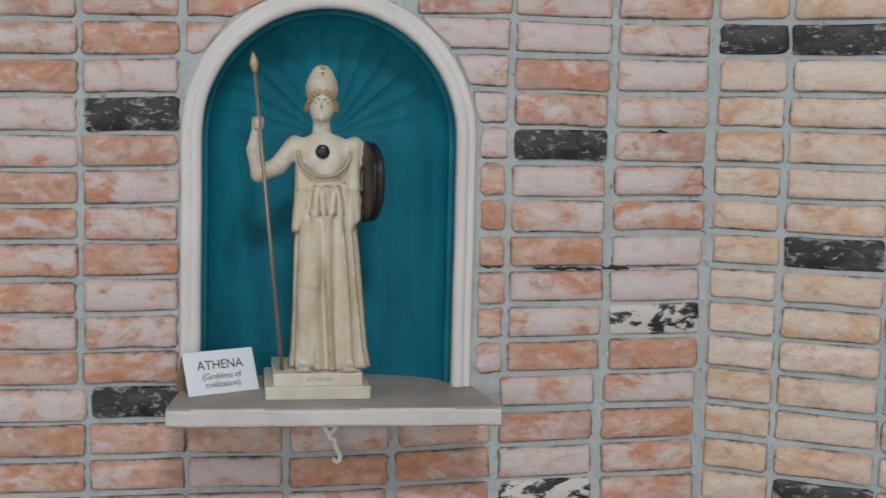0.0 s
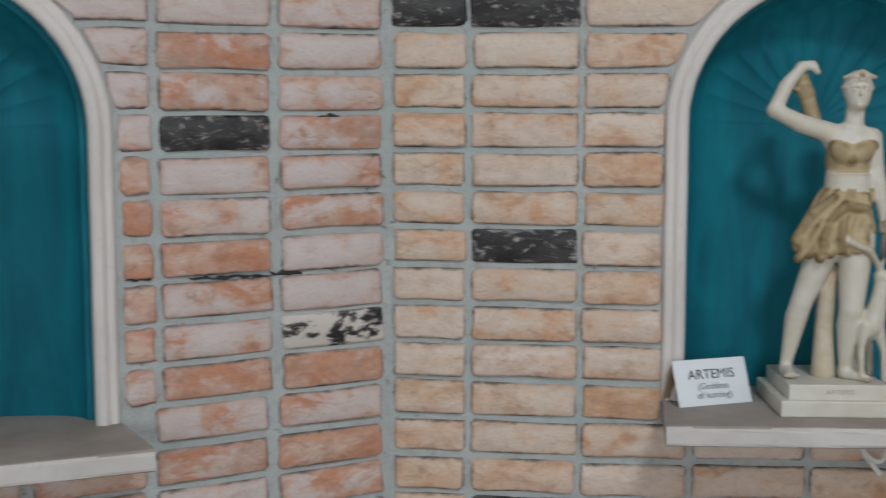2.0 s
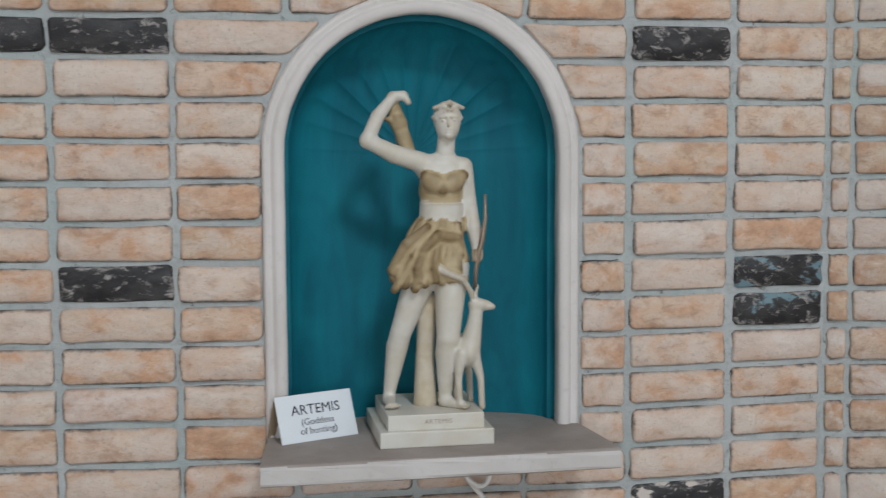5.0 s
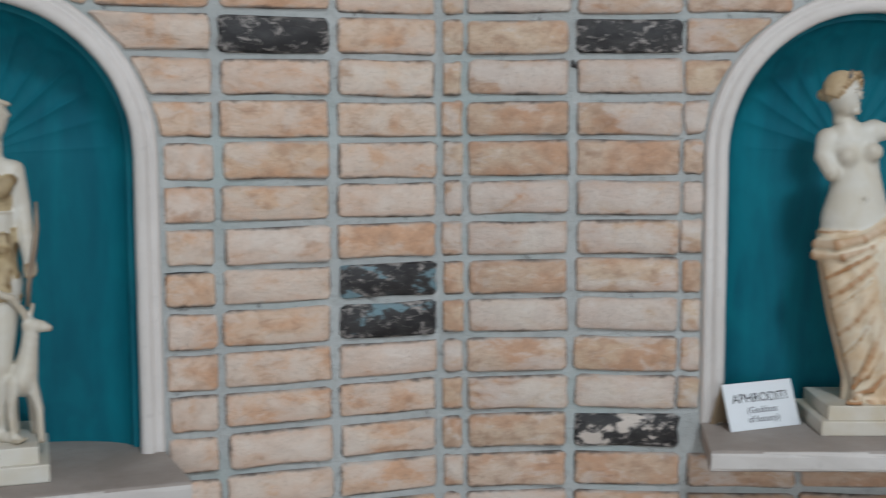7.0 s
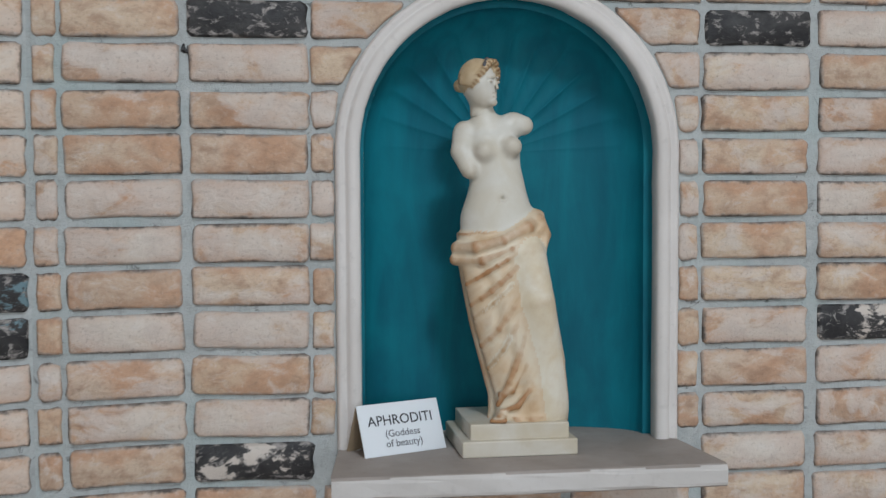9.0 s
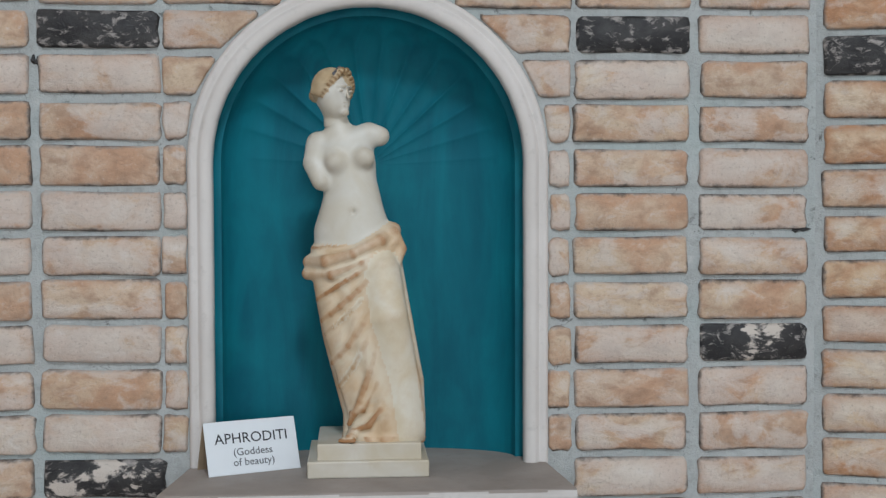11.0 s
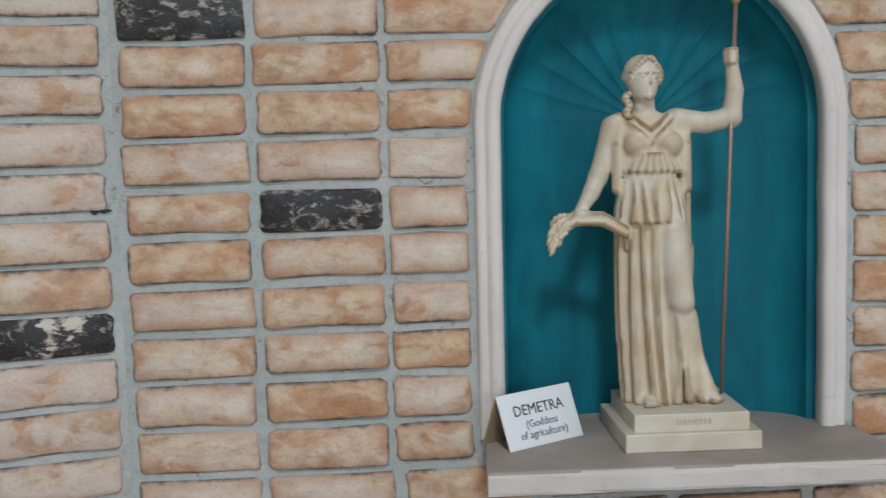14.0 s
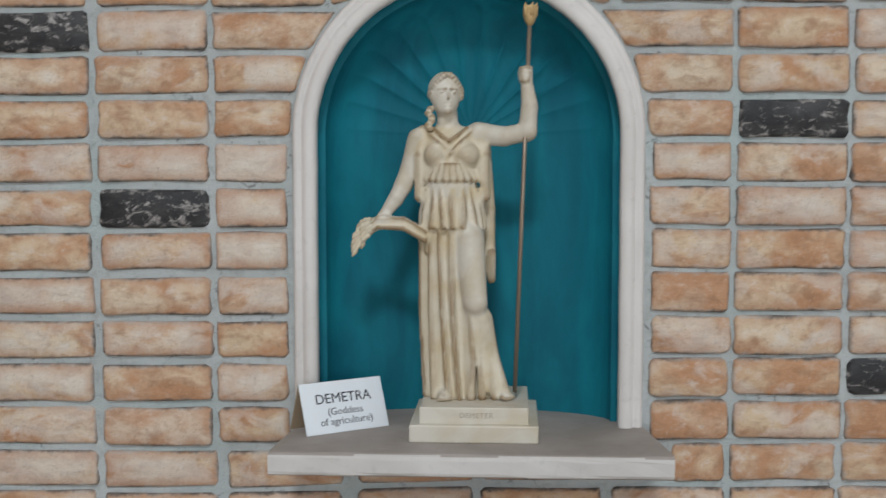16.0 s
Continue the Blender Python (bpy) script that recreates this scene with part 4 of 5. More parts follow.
    c.tube([(0.104, d + 0.034, -0.170), (0.106, d + 0.036, -0.135), (0.110, d + 0.040, -0.105), (0.117, d + 0.044, -0.075), (0.123, d + 0.044, -0.035), (0.123, d + 0.042, 0.012)], (0.004, 0.0045, 0.0055, 0.005, 0.004, 0.0025), 5, 8)
    c.settle(1.000, 0.014, 0.005)
    c.shift(-0.015)
    plinth(c, k, 0.004, 0.111, -0.4030, 0, 0.0, "ARTEMIS")
    return c.mesh("statue", (0.012, 0.083, NICHE[k][2])), (0.012, 0.083)


def aphrodite():
    """Half-draped armless figure, leaning, head turned aside."""
    k = "c"
    c = Cast([M_WHITE, M_DRAPE, M_HAIR, M_SKIN, M_INK_SOFT, M_DRAPE_PALE])
    b = Sculpt((-0.13, -0.09, -0.41), (0.13, 0.12, 0.18), STEP)
    d = 0.015
    # drapery: leaning column of cloth, smooth over the advanced leg
    b.robe([(-0.402, 0.026, d + 0.004, 0.066, 0.050), (-0.360, 0.028, d + 0.004, 0.068, 0.050), (-0.300, 0.018, d + 0.006, 0.074, 0.052), (-0.230, 0.000, d + 0.008, 0.075, 0.054), (-0.170, -0.012, d + 0.006, 0.075, 0.053),
            (-0.110, -0.022, d + 0.002, 0.076, 0.050), (-0.070, -0.026, d, 0.072, 0.046)], 1, 0.006, 7, 0.0028, 1.0, 1.8, 0.9)
    b.chain([(0.022, d + 0.036, -0.110), (0.036, d + 0.050, -0.190), (0.052, d + 0.036, -0.290), (0.066, d + 0.030, -0.385)], (0.030, 0.029, 0.024, 0.024), 5, 0.030)
    # rolled upper edge
    b.chain([(-0.098, d + 0.010, -0.096), (-0.070, d + 0.042, -0.094), (-0.025, d + 0.052, -0.082), (0.020, d + 0.042, -0.060), (0.044, d + 0.012, -0.042)], (0.013, 0.012, 0.011, 0.013, 0.014), 1, 0.005)
    b.chain([(-0.102, d + 0.008, -0.116), (-0.060, d + 0.046, -0.116), (-0.010, d + 0.054, -0.098), (0.044, d + 0.028, -0.062)], (0.011, 0.010, 0.009, 0.010), 1, 0.005)
    b.chain([(0.044, d + 0.026, -0.048), (0.056, d + 0.022, -0.074), (0.050, d + 0.030, -0.100)], (0.012, 0.011, 0.007), 1, 0.006)

    def front(x, z):
        mid = np.interp(z, [-0.40, -0.30, -0.17, -0.07], [0.026, 0.018, -0.012, -0.026])
        return d + 0.004 + 0.052 * math.sqrt(max(0.04, 1 - ((x - mid) / 0.080) ** 2))

    # folds fanning from the gathered hip down to the far side, then round the shin
    for q, w in ((0.04, 0.0045), (0.20, 0.0065), (0.30, 0.004), (0.52, 0.0075), (0.70, 0.005), (0.98, 0.0065)):
        x0, z0 = 0.048 - 0.016 * q, -0.070 - 0.075 * q
        x2, z2 = -0.088 + 0.056 * q, -0.150 - 0.225 * q
        x1, z1 = 0.40 * x0 + 0.60 * x2 + 0.014, 0.36 * z0 + 0.64 * z2 + 0.016 - 0.030 * q
        pts = []
        for i in range(9):
            t = i / 8
            pts.append(((1 - t) ** 2 * x0 + 2 * t * (1 - t) * x1 + t * t * x2, (1 - t) ** 2 * z0 + 2 * t * (1 - t) * z1 + t * t * z2))
        b.chain([(x, front(x, z) + 0.0015, z) for x, z in pts], [w * (0.55 + 0.6 * math.sin(math.pi * (0.12 + 0.8 * i / 8))) for i in range(9)], 5 if q in (0.30, 0.70) else 1, 0.005)
    for x0, z0, x1, z1, x2, z2 in ((0.002, -0.190, -0.006, -0.235, -0.002, -0.262), (0.014, -0.300, -0.010, -0.345, -0.030, -0.352), (0.020, -0.345, 0.000, -0.372, -0.024, -0.382)):
        b.chain([(x0, front(x0, z0), z0), (x1, front(x1, z1), z1), (x2, front(x2, z2), z2)], (0.004, 0.006, 0.004), 1, 0.006)
    for o in (0.0, 0.010):
        b.chain([(0.052 - o, d + 0.010 + o, -0.090), (0.070 - o, d + 0.012 + o, -0.200), (0.086 - o, d + 0.010 + o, -0.300), (0.090 - o, d + 0.010 + o, -0.392)], (0.006, 0.008, 0.009, 0.008), 5, 0.006)
    b.robe([(-0.404, 0.028, d + 0.006, 0.070, 0.054), (-0.392, 0.028, d + 0.005, 0.067, 0.052)], 1, 0.006, 11, 0.0030, 0.5)
    foot_shape(b, (-0.020, d + 0.030, -0.388), (-0.034, d + 0.060, -0.394), 1, 0.013)
    # body
    b.egg((-0.026, d, -0.050), (0.066, 0.045, 0.066), 0, 0.014)
    b.egg((-0.026, d + 0.002, 0.010), (0.049, 0.036, 0.060), 0, 0.024)
    b.egg((-0.036, d, 0.072), (0.051, 0.034, 0.052), 0, 0.020)
    b.egg((-0.038, d - 0.004, 0.114), (0.058, 0.028, 0.022), 0, 0.020, lean=0.16)
    for x, z in ((-0.052, 0.074), (-0.006, 0.082)):
        b.egg((x, d + 0.027, z), (0.0195, 0.018, 0.0185), 0, 0.009)
    b.egg((-0.024, d + 0.041, -0.010), (0.0035, 0.006, 0.0045), 0, 0.003, cut=True)
    b.chain([(-0.084, d, 0.108), (-0.091, d + 0.006, 0.074), (-0.078, d + 0.020, 0.042)], (0.020, 0.0185, 0.0165), 0, 0.007)
    b.limb((0.004, d, 0.124), (0.022, d + 0.002, 0.120), 0.020, 0.017, 0, 0.010)
    b.limb((-0.048, d - 0.002, 0.124), (-0.056, d + 0.002, 0.178), 0.021, 0.0170, 0, 0.014)
    c.sculpt(b)
    h = Sculpt((-0.12, -0.06, 0.135), (0.0, 0.09, 0.26), FINE)
    hc = (-0.058, d + 0.006, 0.193)
    hair_cap(h, hc, 0.084, 0.80, 2, True)
    face(h, hc, 0.084, 0.80, 0)
    h.limb((-0.055, d, 0.140), (-0.058, d + 0.002, 0.175), 0.0185, 0.017, 0, 0.006)
    h.chain([(hc[0] + 0.002, hc[1] + 0.034, hc[2] + 0.030), (hc[0] + 0.012, hc[1] + 0.010, hc[2] + 0.043), (hc[0] + 0.020, hc[1] - 0.016, hc[2] + 0.036)], (0.0028, 0.003, 0.0028), 4, 0.001)
    c.sculpt(h)
    c.settle(1.0156, -0.022, 0.0093)
    c.shift(0.003)
    foot = NICHE[k][2]
    h_ = -0.3965 - foot
    c.block((0.002, 0.020, foot + 0.0145), (0.207, 0.20, 0.029), 3, 0.0025)
    c.block((0.004, 0.020, foot + 0.029 + (h_ - 0.029) / 2 - 0.001), (0.178, 0.172, h_ - 0.027), 3, 0.002)
    return c.mesh("statue", (0.004, 0.012, foot)), (0.004, 0.012)


def demetra():
    """Robed figure with a sheaf of corn and a long staff."""
    k = "d"
    c = Cast([M_SKIN, M_CLOTH, M_HAIR, M_ROD, M_GOLD, M_ENGRAVED])
    b = Sculpt((-0.22, -0.02, -0.39), (0.16, 0.20, 0.23), STEP)
    d = 0.090
    b.robe([(-0.384, -0.004, d + 0.004, 0.056, 0.048), (-0.330, -0.008, d + 0.002, 0.055, 0.045), (-0.220, -0.014, d, 0.055, 0.044), (-0.120, -0.016, d, 0.054, 0.043), (-0.060, -0.016, d, 0.050, 0.041), (-0.012, -0.016, d, 0.043, 0.037)], 1, 0.006, 15, 0.0068, 0.2, 0.3, 0.6)
    # free leg pressing through, bunched cloth below the knee
    b.chain([(0.016, d + 0.028, -0.100), (0.028, d + 0.044, -0.215), (0.033, d + 0.020, -0.262)], (0.027, 0.021, 0.013), 0, 0.012)
    b.chain([(0.034, d + 0.030, -0.245), (0.044, d + 0.022, -0.310), (0.062, d + 0.026, -0.362)], (0.024, 0.022, 0.022), 1, 0.008)
    for j in range(4):
        b.chain([(0.020 + 0.010 * j, d + 0.050 - 0.006 * j, -0.235), (0.024 + 0.013 * j, d + 0.046 - 0.006 * j, -0.310), (0.018 + 0.022 * j, d + 0.046, -0.378)], (0.005, 0.0065, 0.0075), 1, 0.004)
    foot_shape(b, (0.062, d + 0.026, -0.374), (0.082, d + 0.048, -0.377), 0, 0.013)
    foot_shape(b, (-0.030, d + 0.036, -0.376), (-0.026, d + 0.058, -0.379), 0, 0.012)
    # overfold below the belt with a scalloped hem
    b.robe([(-0.085, -0.014, d + 0.004, 0.056, 0.049), (-0.050, -0.015, d + 0.003, 0.053, 0.045), (-0.014, -0.016, d, 0.046, 0.039)], 1, 0.003, 17, 0.0050, 0.6)
    for e, zz in ((-1, -0.125), (1, -0.100)):
        for j in range(3):
            x = -0.014 + e * (0.040 + 0.006 * j)
            b.chain([(x + e * 0.003, d + 0.022 - 0.008 * j, zz + 0.008 * j), (x, d + 0.024 - 0.008 * j, -0.06), (x - e * 0.006, d + 0.020, -0.018)], (0.006, 0.007, 0.005), 1, 0.003)
    b.robe([(-0.030, -0.016, d, 0.0470, 0.0410), (-0.020, -0.016, d, 0.0475, 0.0415), (-0.006, -0.016, d, 0.047, 0.041)], 0, 0.002)
    # bodice, falling in a soft pouch over the belt
    b.egg((-0.016, d, 0.018), (0.052, 0.040, 0.036), 1, 0.006)
    b.egg((-0.018, d - 0.002, 0.062), (0.056, 0.033, 0.036), 1, 0.012)
    for x in (-0.040, 0.012):
        b.egg((x, d + 0.026, 0.044), (0.023, 0.021, 0.022), 1, 0.008)
    for e in (-1, 1):
        b.chain([(-0.018 + e * 0.044, d + 0.012, 0.090), (-0.018 + e * 0.020, d + 0.036, 0.066), (-0.018, d + 0.037, 0.046)], (0.003, 0.003, 0.0025), 1, 0.006)
        b.chain([(-0.018 + e * 0.030, d + 0.018, 0.092), (-0.018 + e * 0.014, d + 0.032, 0.078), (-0.018, d + 0.034, 0.068)], (0.003, 0.0032, 0.003), 1, 0.005)
    for j in range(9):
        t = (j - 4) / 4
        b.chain([(-0.016 + 0.044 * t, d + 0.040 - 0.020 * t * t, 0.002), (-0.016 + 0.030 * t, d + 0.046 - 0.018 * t * t, 0.028)], (0.0065, 0.004), 1, 0.003)
    for x, z0 in ((-0.072, -0.030), (-0.060, 0.002), (0.044, -0.030), (0.036, 0.004)):
        b.chain([(x, d + 0.016, z0), (x * 0.98, d + 0.018, 0.045), (x * 0.92, d + 0.006, 0.090)], (0.0085, 0.0085, 0.007), 1, 0.003)
    b.chain([(0.042, d - 0.022, 0.080), (0.048, d - 0.026, -0.050), (0.052, d - 0.022, -0.165)], (0.010, 0.013, 0.010), 1, 0.004)
    b.chain([(0.054, d - 0.014, -0.130), (0.055, d - 0.012, -0.178)], (0.009, 0.007), 1, 0.003)
    # neck and arms
    b.limb((-0.022, d - 0.002, 0.078), (-0.024, d + 0.002, 0.135), 0.0195, 0.017, 0, 0.008)
    b.chain([(-0.074, d, 0.072), (-0.085, d - 0.002, 0.032), (-0.100, d + 0.004, -0.008)], (0.020, 0.018, 0.0155), 0, 0.007)
    b.chain([(-0.100, d + 0.004, -0.008), (-0.114, d + 0.016, -0.034), (-0.131, d + 0.026, -0.058)], (0.0155, 0.014, 0.010), 0, 0.006)
    fist(b, (-0.135, d + 0.030, -0.066), 0, 0.013, (1, 0, 0))
    b.chain([(0.030, d, 0.082), (0.076, d + 0.012, 0.076), (0.117, d + 0.022, 0.084)], (0.020, 0.0175, 0.016), 0, 0.007)
    b.chain([(0.117, d + 0.022, 0.084), (0.121, d + 0.026, 0.128), (0.116, d + 0.028, 0.168)], (0.016, 0.0145, 0.0105), 0, 0.006)
    fist(b, (0.114, d + 0.030, 0.182), 0, 0.015)
    # the sheaf: many stalks bound in a fist
    rnd = random.Random(8)
    stalks = []
    for j in range(12):
        o = Vector((0, rnd.uniform(-0.009, 0.009), rnd.uniform(-0.009, 0.009)))
        t = Vector((rnd.uniform(-0.012, 0.010), rnd.uniform(-0.014, 0.014), rnd.uniform(-0.016, 0.020)))
        pts = [Vector((-0.060, d + 0.034, -0.098)) + o, Vector((-0.098, d + 0.036, -0.076)) + o, Vector((-0.141, d + 0.034, -0.074)) + o, Vector((-0.169, d + 0.034, -0.090)) + o + t * 0.6, Vector((-0.181, d + 0.034, -0.112)) + o + t]
        stalks.append(pts)
        b.chain(pts[:4], (0.004, 0.004, 0.004, 0.0035), 1, 0.0015)
    c.sculpt(b)
    # ears of corn at the stalks' ends, each with its plaited grains
    for pts in stalks:
        a, e = pts[2].lerp(pts[3], 0.5), pts[4]
        ear = [a.lerp(pts[3], t * 2) if t < 0.5 else pts[3].lerp(e, t * 2 - 1) for t in (0, 0.12, 0.24, 0.36, 0.48, 0.6, 0.72, 0.84, 1.0)]
        c.tube(ear, (0.0030, 0.0058, 0.0036, 0.0064, 0.0036, 0.0062, 0.0034, 0.0052, 0.0015), 1, 7)
    h = Sculpt((-0.085, 0.01, 0.085), (0.03, 0.17, 0.205), FINE)
    hc = (-0.026, d + 0.008, 0.150)
    hair_cap(h, hc, 0.074, 0.22, 0, True)
    face(h, hc, 0.074, 0.22, 0)
    h.limb((-0.023, d, 0.088), (-0.025, d + 0.002, 0.125), 0.0185, 0.0165, 0, 0.006)
    for j in range(6):
        h.egg((-0.052 - 0.004 * math.sin(j * 1.9), d + 0.010 + 0.002 * j, 0.124 - 0.007 * j), (0.0068, 0.0068, 0.0062), 1, 0.0015)
    c.sculpt(h)
    top, butt = Vector((0.1215, d + 0.035, 0.302)), Vector((0.097, d + 0.030, -0.372))
    ax = top - butt
    c.tube([butt, butt + ax * 0.95], (0.0036, 0.0036), 3)
    c.tube([butt + ax * s for s in (0.945, 0.955, 0.968, 0.985, 0.996)], (0.004, 0.0085, 0.0115, 0.0105, 0.0125), 4, 9)
    for a in range(5):
        w = 2 * math.pi * a / 5
        o = Vector((math.cos(w), math.sin(w), 0)) * 0.0095
        c.tube([butt + ax * 0.968 + o, butt + ax * 0.988 + o * 1.05, butt + ax * 1.003 + o * 1.15], (0.004, 0.004, 0.001), 4, 5)
    c.settle(1.022, 0.066, 0.009)
    plinth(c, k, 0.028, 0.112, -0.3830, 0, 0.0, "DEMETER")
    return c.mesh("statue", (0.028, 0.083, NICHE[k][2])), (0.028, 0.083)


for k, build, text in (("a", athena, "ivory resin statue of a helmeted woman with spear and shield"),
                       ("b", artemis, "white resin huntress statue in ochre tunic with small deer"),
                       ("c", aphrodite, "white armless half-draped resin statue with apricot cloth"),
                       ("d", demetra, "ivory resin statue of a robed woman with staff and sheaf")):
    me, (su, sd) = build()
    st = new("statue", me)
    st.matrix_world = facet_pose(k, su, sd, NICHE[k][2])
    tagged(st, text, "statue", "statues in the niches")

# ---- name cards, cords ----


def card(k, u, d, turn, title, lines, size):
    """A folded card that leans back on its own rear leaf."""
    w, h, t = 0.166, 0.094, 0.0025
    top = new("name_card")
    top.matrix_world = facet_pose(k, u, d, NICHE[k][2], turn)
    tagged(top, "white folded name card with black lettering on a shelf", "sign", "name cards")
    lean = Matrix.Rotation(radians(-22), 4, 'X')
    for name, m, material in (("front_leaf", lean, M_CARD), ("rear_leaf", Matrix.Translation((0, h * math.sin(radians(22)) * 2, 0)) @ Matrix.Rotation(radians(22), 4, 'X'), M_CARD_BACK)):
        bm = bmesh.new()
        bmesh.ops.create_cube(bm, size=1.0)
        for v in bm.verts:
            v.co = Vector((v.co.x * w, v.co.y * t, (v.co.z + 0.5) * h))
        bmesh.ops.bevel(bm, geom=list(bm.edges), offset=0.0006, segments=1, affect='EDGES')
        leaf = part(name, from_bm(name, bm, material), top, m)
        if name == "front_leaf":
            face_m = Matrix.Rotation(radians(90), 4, 'X')
            for i, (text, sz, up) in enumerate([(title, size * 0.95, 0.062)] + [(ln, 0.0185, 0.038 - 0.018 * n) for n, ln in enumerate(lines)]):
                me = letters(text, sz, 1.0, 0.0003)
                me.materials.append(M_INK if i == 0 else M_INK_SOFT)
                part("lettering", me, leaf, Matrix.Translation((0, -t / 2 - 0.0005, up)) @ face_m)
    return top


card("a", -0.236, 0.076, 30, "ATHENA", ["(Goddess of", "civilization)"], 0.029)
card("b", -0.212, 0.050, 22, "ARTEMIS", ["(Goddess", "of hunting)"], 0.029)
card("c", -0.193, 0.060, 23, "APHRODITI", ["(Goddess", "of beauty)"], 0.027)
card("d", -0.200, 0.068, 35, "DEMETRA", ["(Goddess", "of agriculture)"], 0.027)


def cord(k, pts, r, material, label):
    cu = bpy.data.curves.new("cord", 'CURVE')
    cu.dimensions, cu.bevel_depth, cu.bevel_resolution, cu.resolution_u = '3D', r, 2, 8
    sp = cu.splines.new('BEZIER')
    sp.bezier_points.add(len(pts) - 1)
    for b, p in zip(sp.bezier_points, pts):
        b.co = (p[0], -p[1], p[2])
        b.handle_left_type = b.handle_right_type = 'AUTO'
    ob = bpy.data.objects.new("cord", cu)
    scene.collection.objects.link(ob)
    bpy.context.view_layer.update()
    me = bpy.data.meshes.new_from_object(ob)
    bpy.data.objects.remove(ob)
    me.materials.clear()
    me.materials.append(material)
    out = new("cord", me)
    out.matrix_world = facet_pose(k, 0, 0, NICHE[k][2] - 0.040)
    tagged(out, label, "cord", "cords under the shelves")


cord("a", [(-0.020, 0.07, 0.004), (-0.022, 0.060, -0.028), (-0.012, 0.055, -0.052), (0.000, 0.052, -0.046), (0.006, 0.050, -0.020), (-0.002, 0.048, -0.004), (-0.010, 0.046, -0.024),
           (-0.006, 0.044, -0.055), (-0.012, 0.042, -0.066), (0.000, 0.040, -0.070), (0.004, 0.038, -0.088), (0.014, 0.036, -0.108), (0.010, 0.034, -0.122), (-0.002, 0.034, -0.116)], 0.0056, M_CORD, "knotted white cord hanging under the stone shelf")
cord("b", [(0.075, 0.07, 0.004), (0.072, 0.06, -0.028), (0.088, 0.055, -0.060), (0.116, 0.052, -0.068), (0.125, 0.05, -0.040), (0.105, 0.048, -0.016),
           (0.082, 0.046, -0.022), (0.080, 0.044, -0.048), (0.100, 0.042, -0.078), (0.118, 0.04, -0.100)], 0.0056, M_CORD, "looped white cord hanging under the stone shelf")
cord("c", [(0.062, 0.06, 0.004), (0.064, 0.058, -0.012), (0.070, 0.056, -0.020)], 0.006, M_CORD_GREEN, "short dark green cord end under the stone shelf")

M_DARK_MARK = plain("black_mark", (0.02, 0.018, 0.018), 0.5)


def dark_mark(k, u0, u1, z, thick, seed):
    """An uneven black mark in the brickwork: a smear pressed into a joint, a small hole, a chip."""
    rnd = random.Random(seed)
    n = max(5, int((u1 - u0) / 0.012))
    verts, faces = [], []
    for i in range(n + 1):
        t = i / n
        w = thick * math.sin(math.pi * min(1, max(0.0, t * 0.94 + 0.03))) ** 0.4 * rnd.uniform(0.25, 1.0)
        zz = z + rnd.uniform(-0.25, 0.25) * thick
        u = u0 + (u1 - u0) * t
        verts += [(u, -0.0005, zz - w / 2), (u, -0.0048, zz - w * 0.2), (u, -0.0048, zz + w * 0.2), (u, -0.0005, zz + w / 2)]
    for i in range(n):
        for j in range(3):
            a = 4 * i + j
            faces.append((a, a + 4, a + 5, a + 1))
    ob = part("tar_smear", mesh_of("tar_smear", verts, faces, M_DARK_MARK), WALL[k], None, "black mark in the brickwork")


dark_mark("a", 0.44, 0.61, -0.2005, 0.010, 1)
dark_mark("a", 0.60, 0.665, -0.197, 0.014, 2)
dark_mark("a", 0.322, 0.37, -0.198, 0.009, 3)
dark_mark("a", 0.70, 0.745, 0.112, 0.010, 4)
# the smear shape stands in for a small dark hole
dark_mark("c", -0.580, -0.566, 0.262, 0.022, 5)
# the same shape for a dark chip
dark_mark("c", 0.780, 0.815, -0.037, 0.014, 6)
dark_mark("b", 0.33, 0.41, -0.128, 0.006, 7)

# ---- bricks: stack-bonded courses on every facet, each brick a piece of its wall ----
# columns beside the niche (left to right), and the columns under the shelf
SIDE_COLS = {
    "a": ([(-0.955, -0.768), (-0.753, -0.552), (-0.538, -0.341)], [(0.319, 0.375), (0.391, 0.603), (0.624, 0.834)]),
    "b": ([(-0.862, -0.716), (-0.702, -0.489), (-0.477, -0.320)], [(0.335, 0.425), (0.441, 0.648), (0.666, 0.864)]),
    "c": ([(-0.832, -0.796), (-0.783, -0.584), (-0.566, -0.361), (-0.354, -0.317)], [(0.332, 0.369), (0.379, 0.585), (0.608, 0.808)]),
    "d": ([(-0.893, -0.689), (-0.671, -0.466), (-0.453, -0.322)], [(0.347, 0.487), (0.498, 0.689), (0.700, 0.952)]),
}
LOW_COLS = {
    "a": [(-0.955, -0.750), (-0.735, -0.534), (-0.525, -0.325), (-0.317, -0.111), (-0.096, 0.120), (0.143, 0.351), (0.377, 0.589), (0.615, 0.832)],
    "b": [(-0.862, -0.718), (-0.704, -0.489), (-0.477, -0.266), (-0.248, -0.024), (-0.013, 0.203), (0.216, 0.427), (0.443, 0.648), (0.666, 0.864)],
    "c": [(-0.832, -0.796), (-0.783, -0.584), (-0.566, -0.354), (-0.337, -0.121), (-0.107, 0.105), (0.124, 0.356), (0.378, 0.585), (0.608, 0.808)],
    "d": [(-0.893, -0.689), (-0.671, -0.460), (-0.434, -0.223), (-0.192, 0.022), (0.038, 0.255), (0.281, 0.482), (0.493, 0.680), (0.695, 0.952)],
}
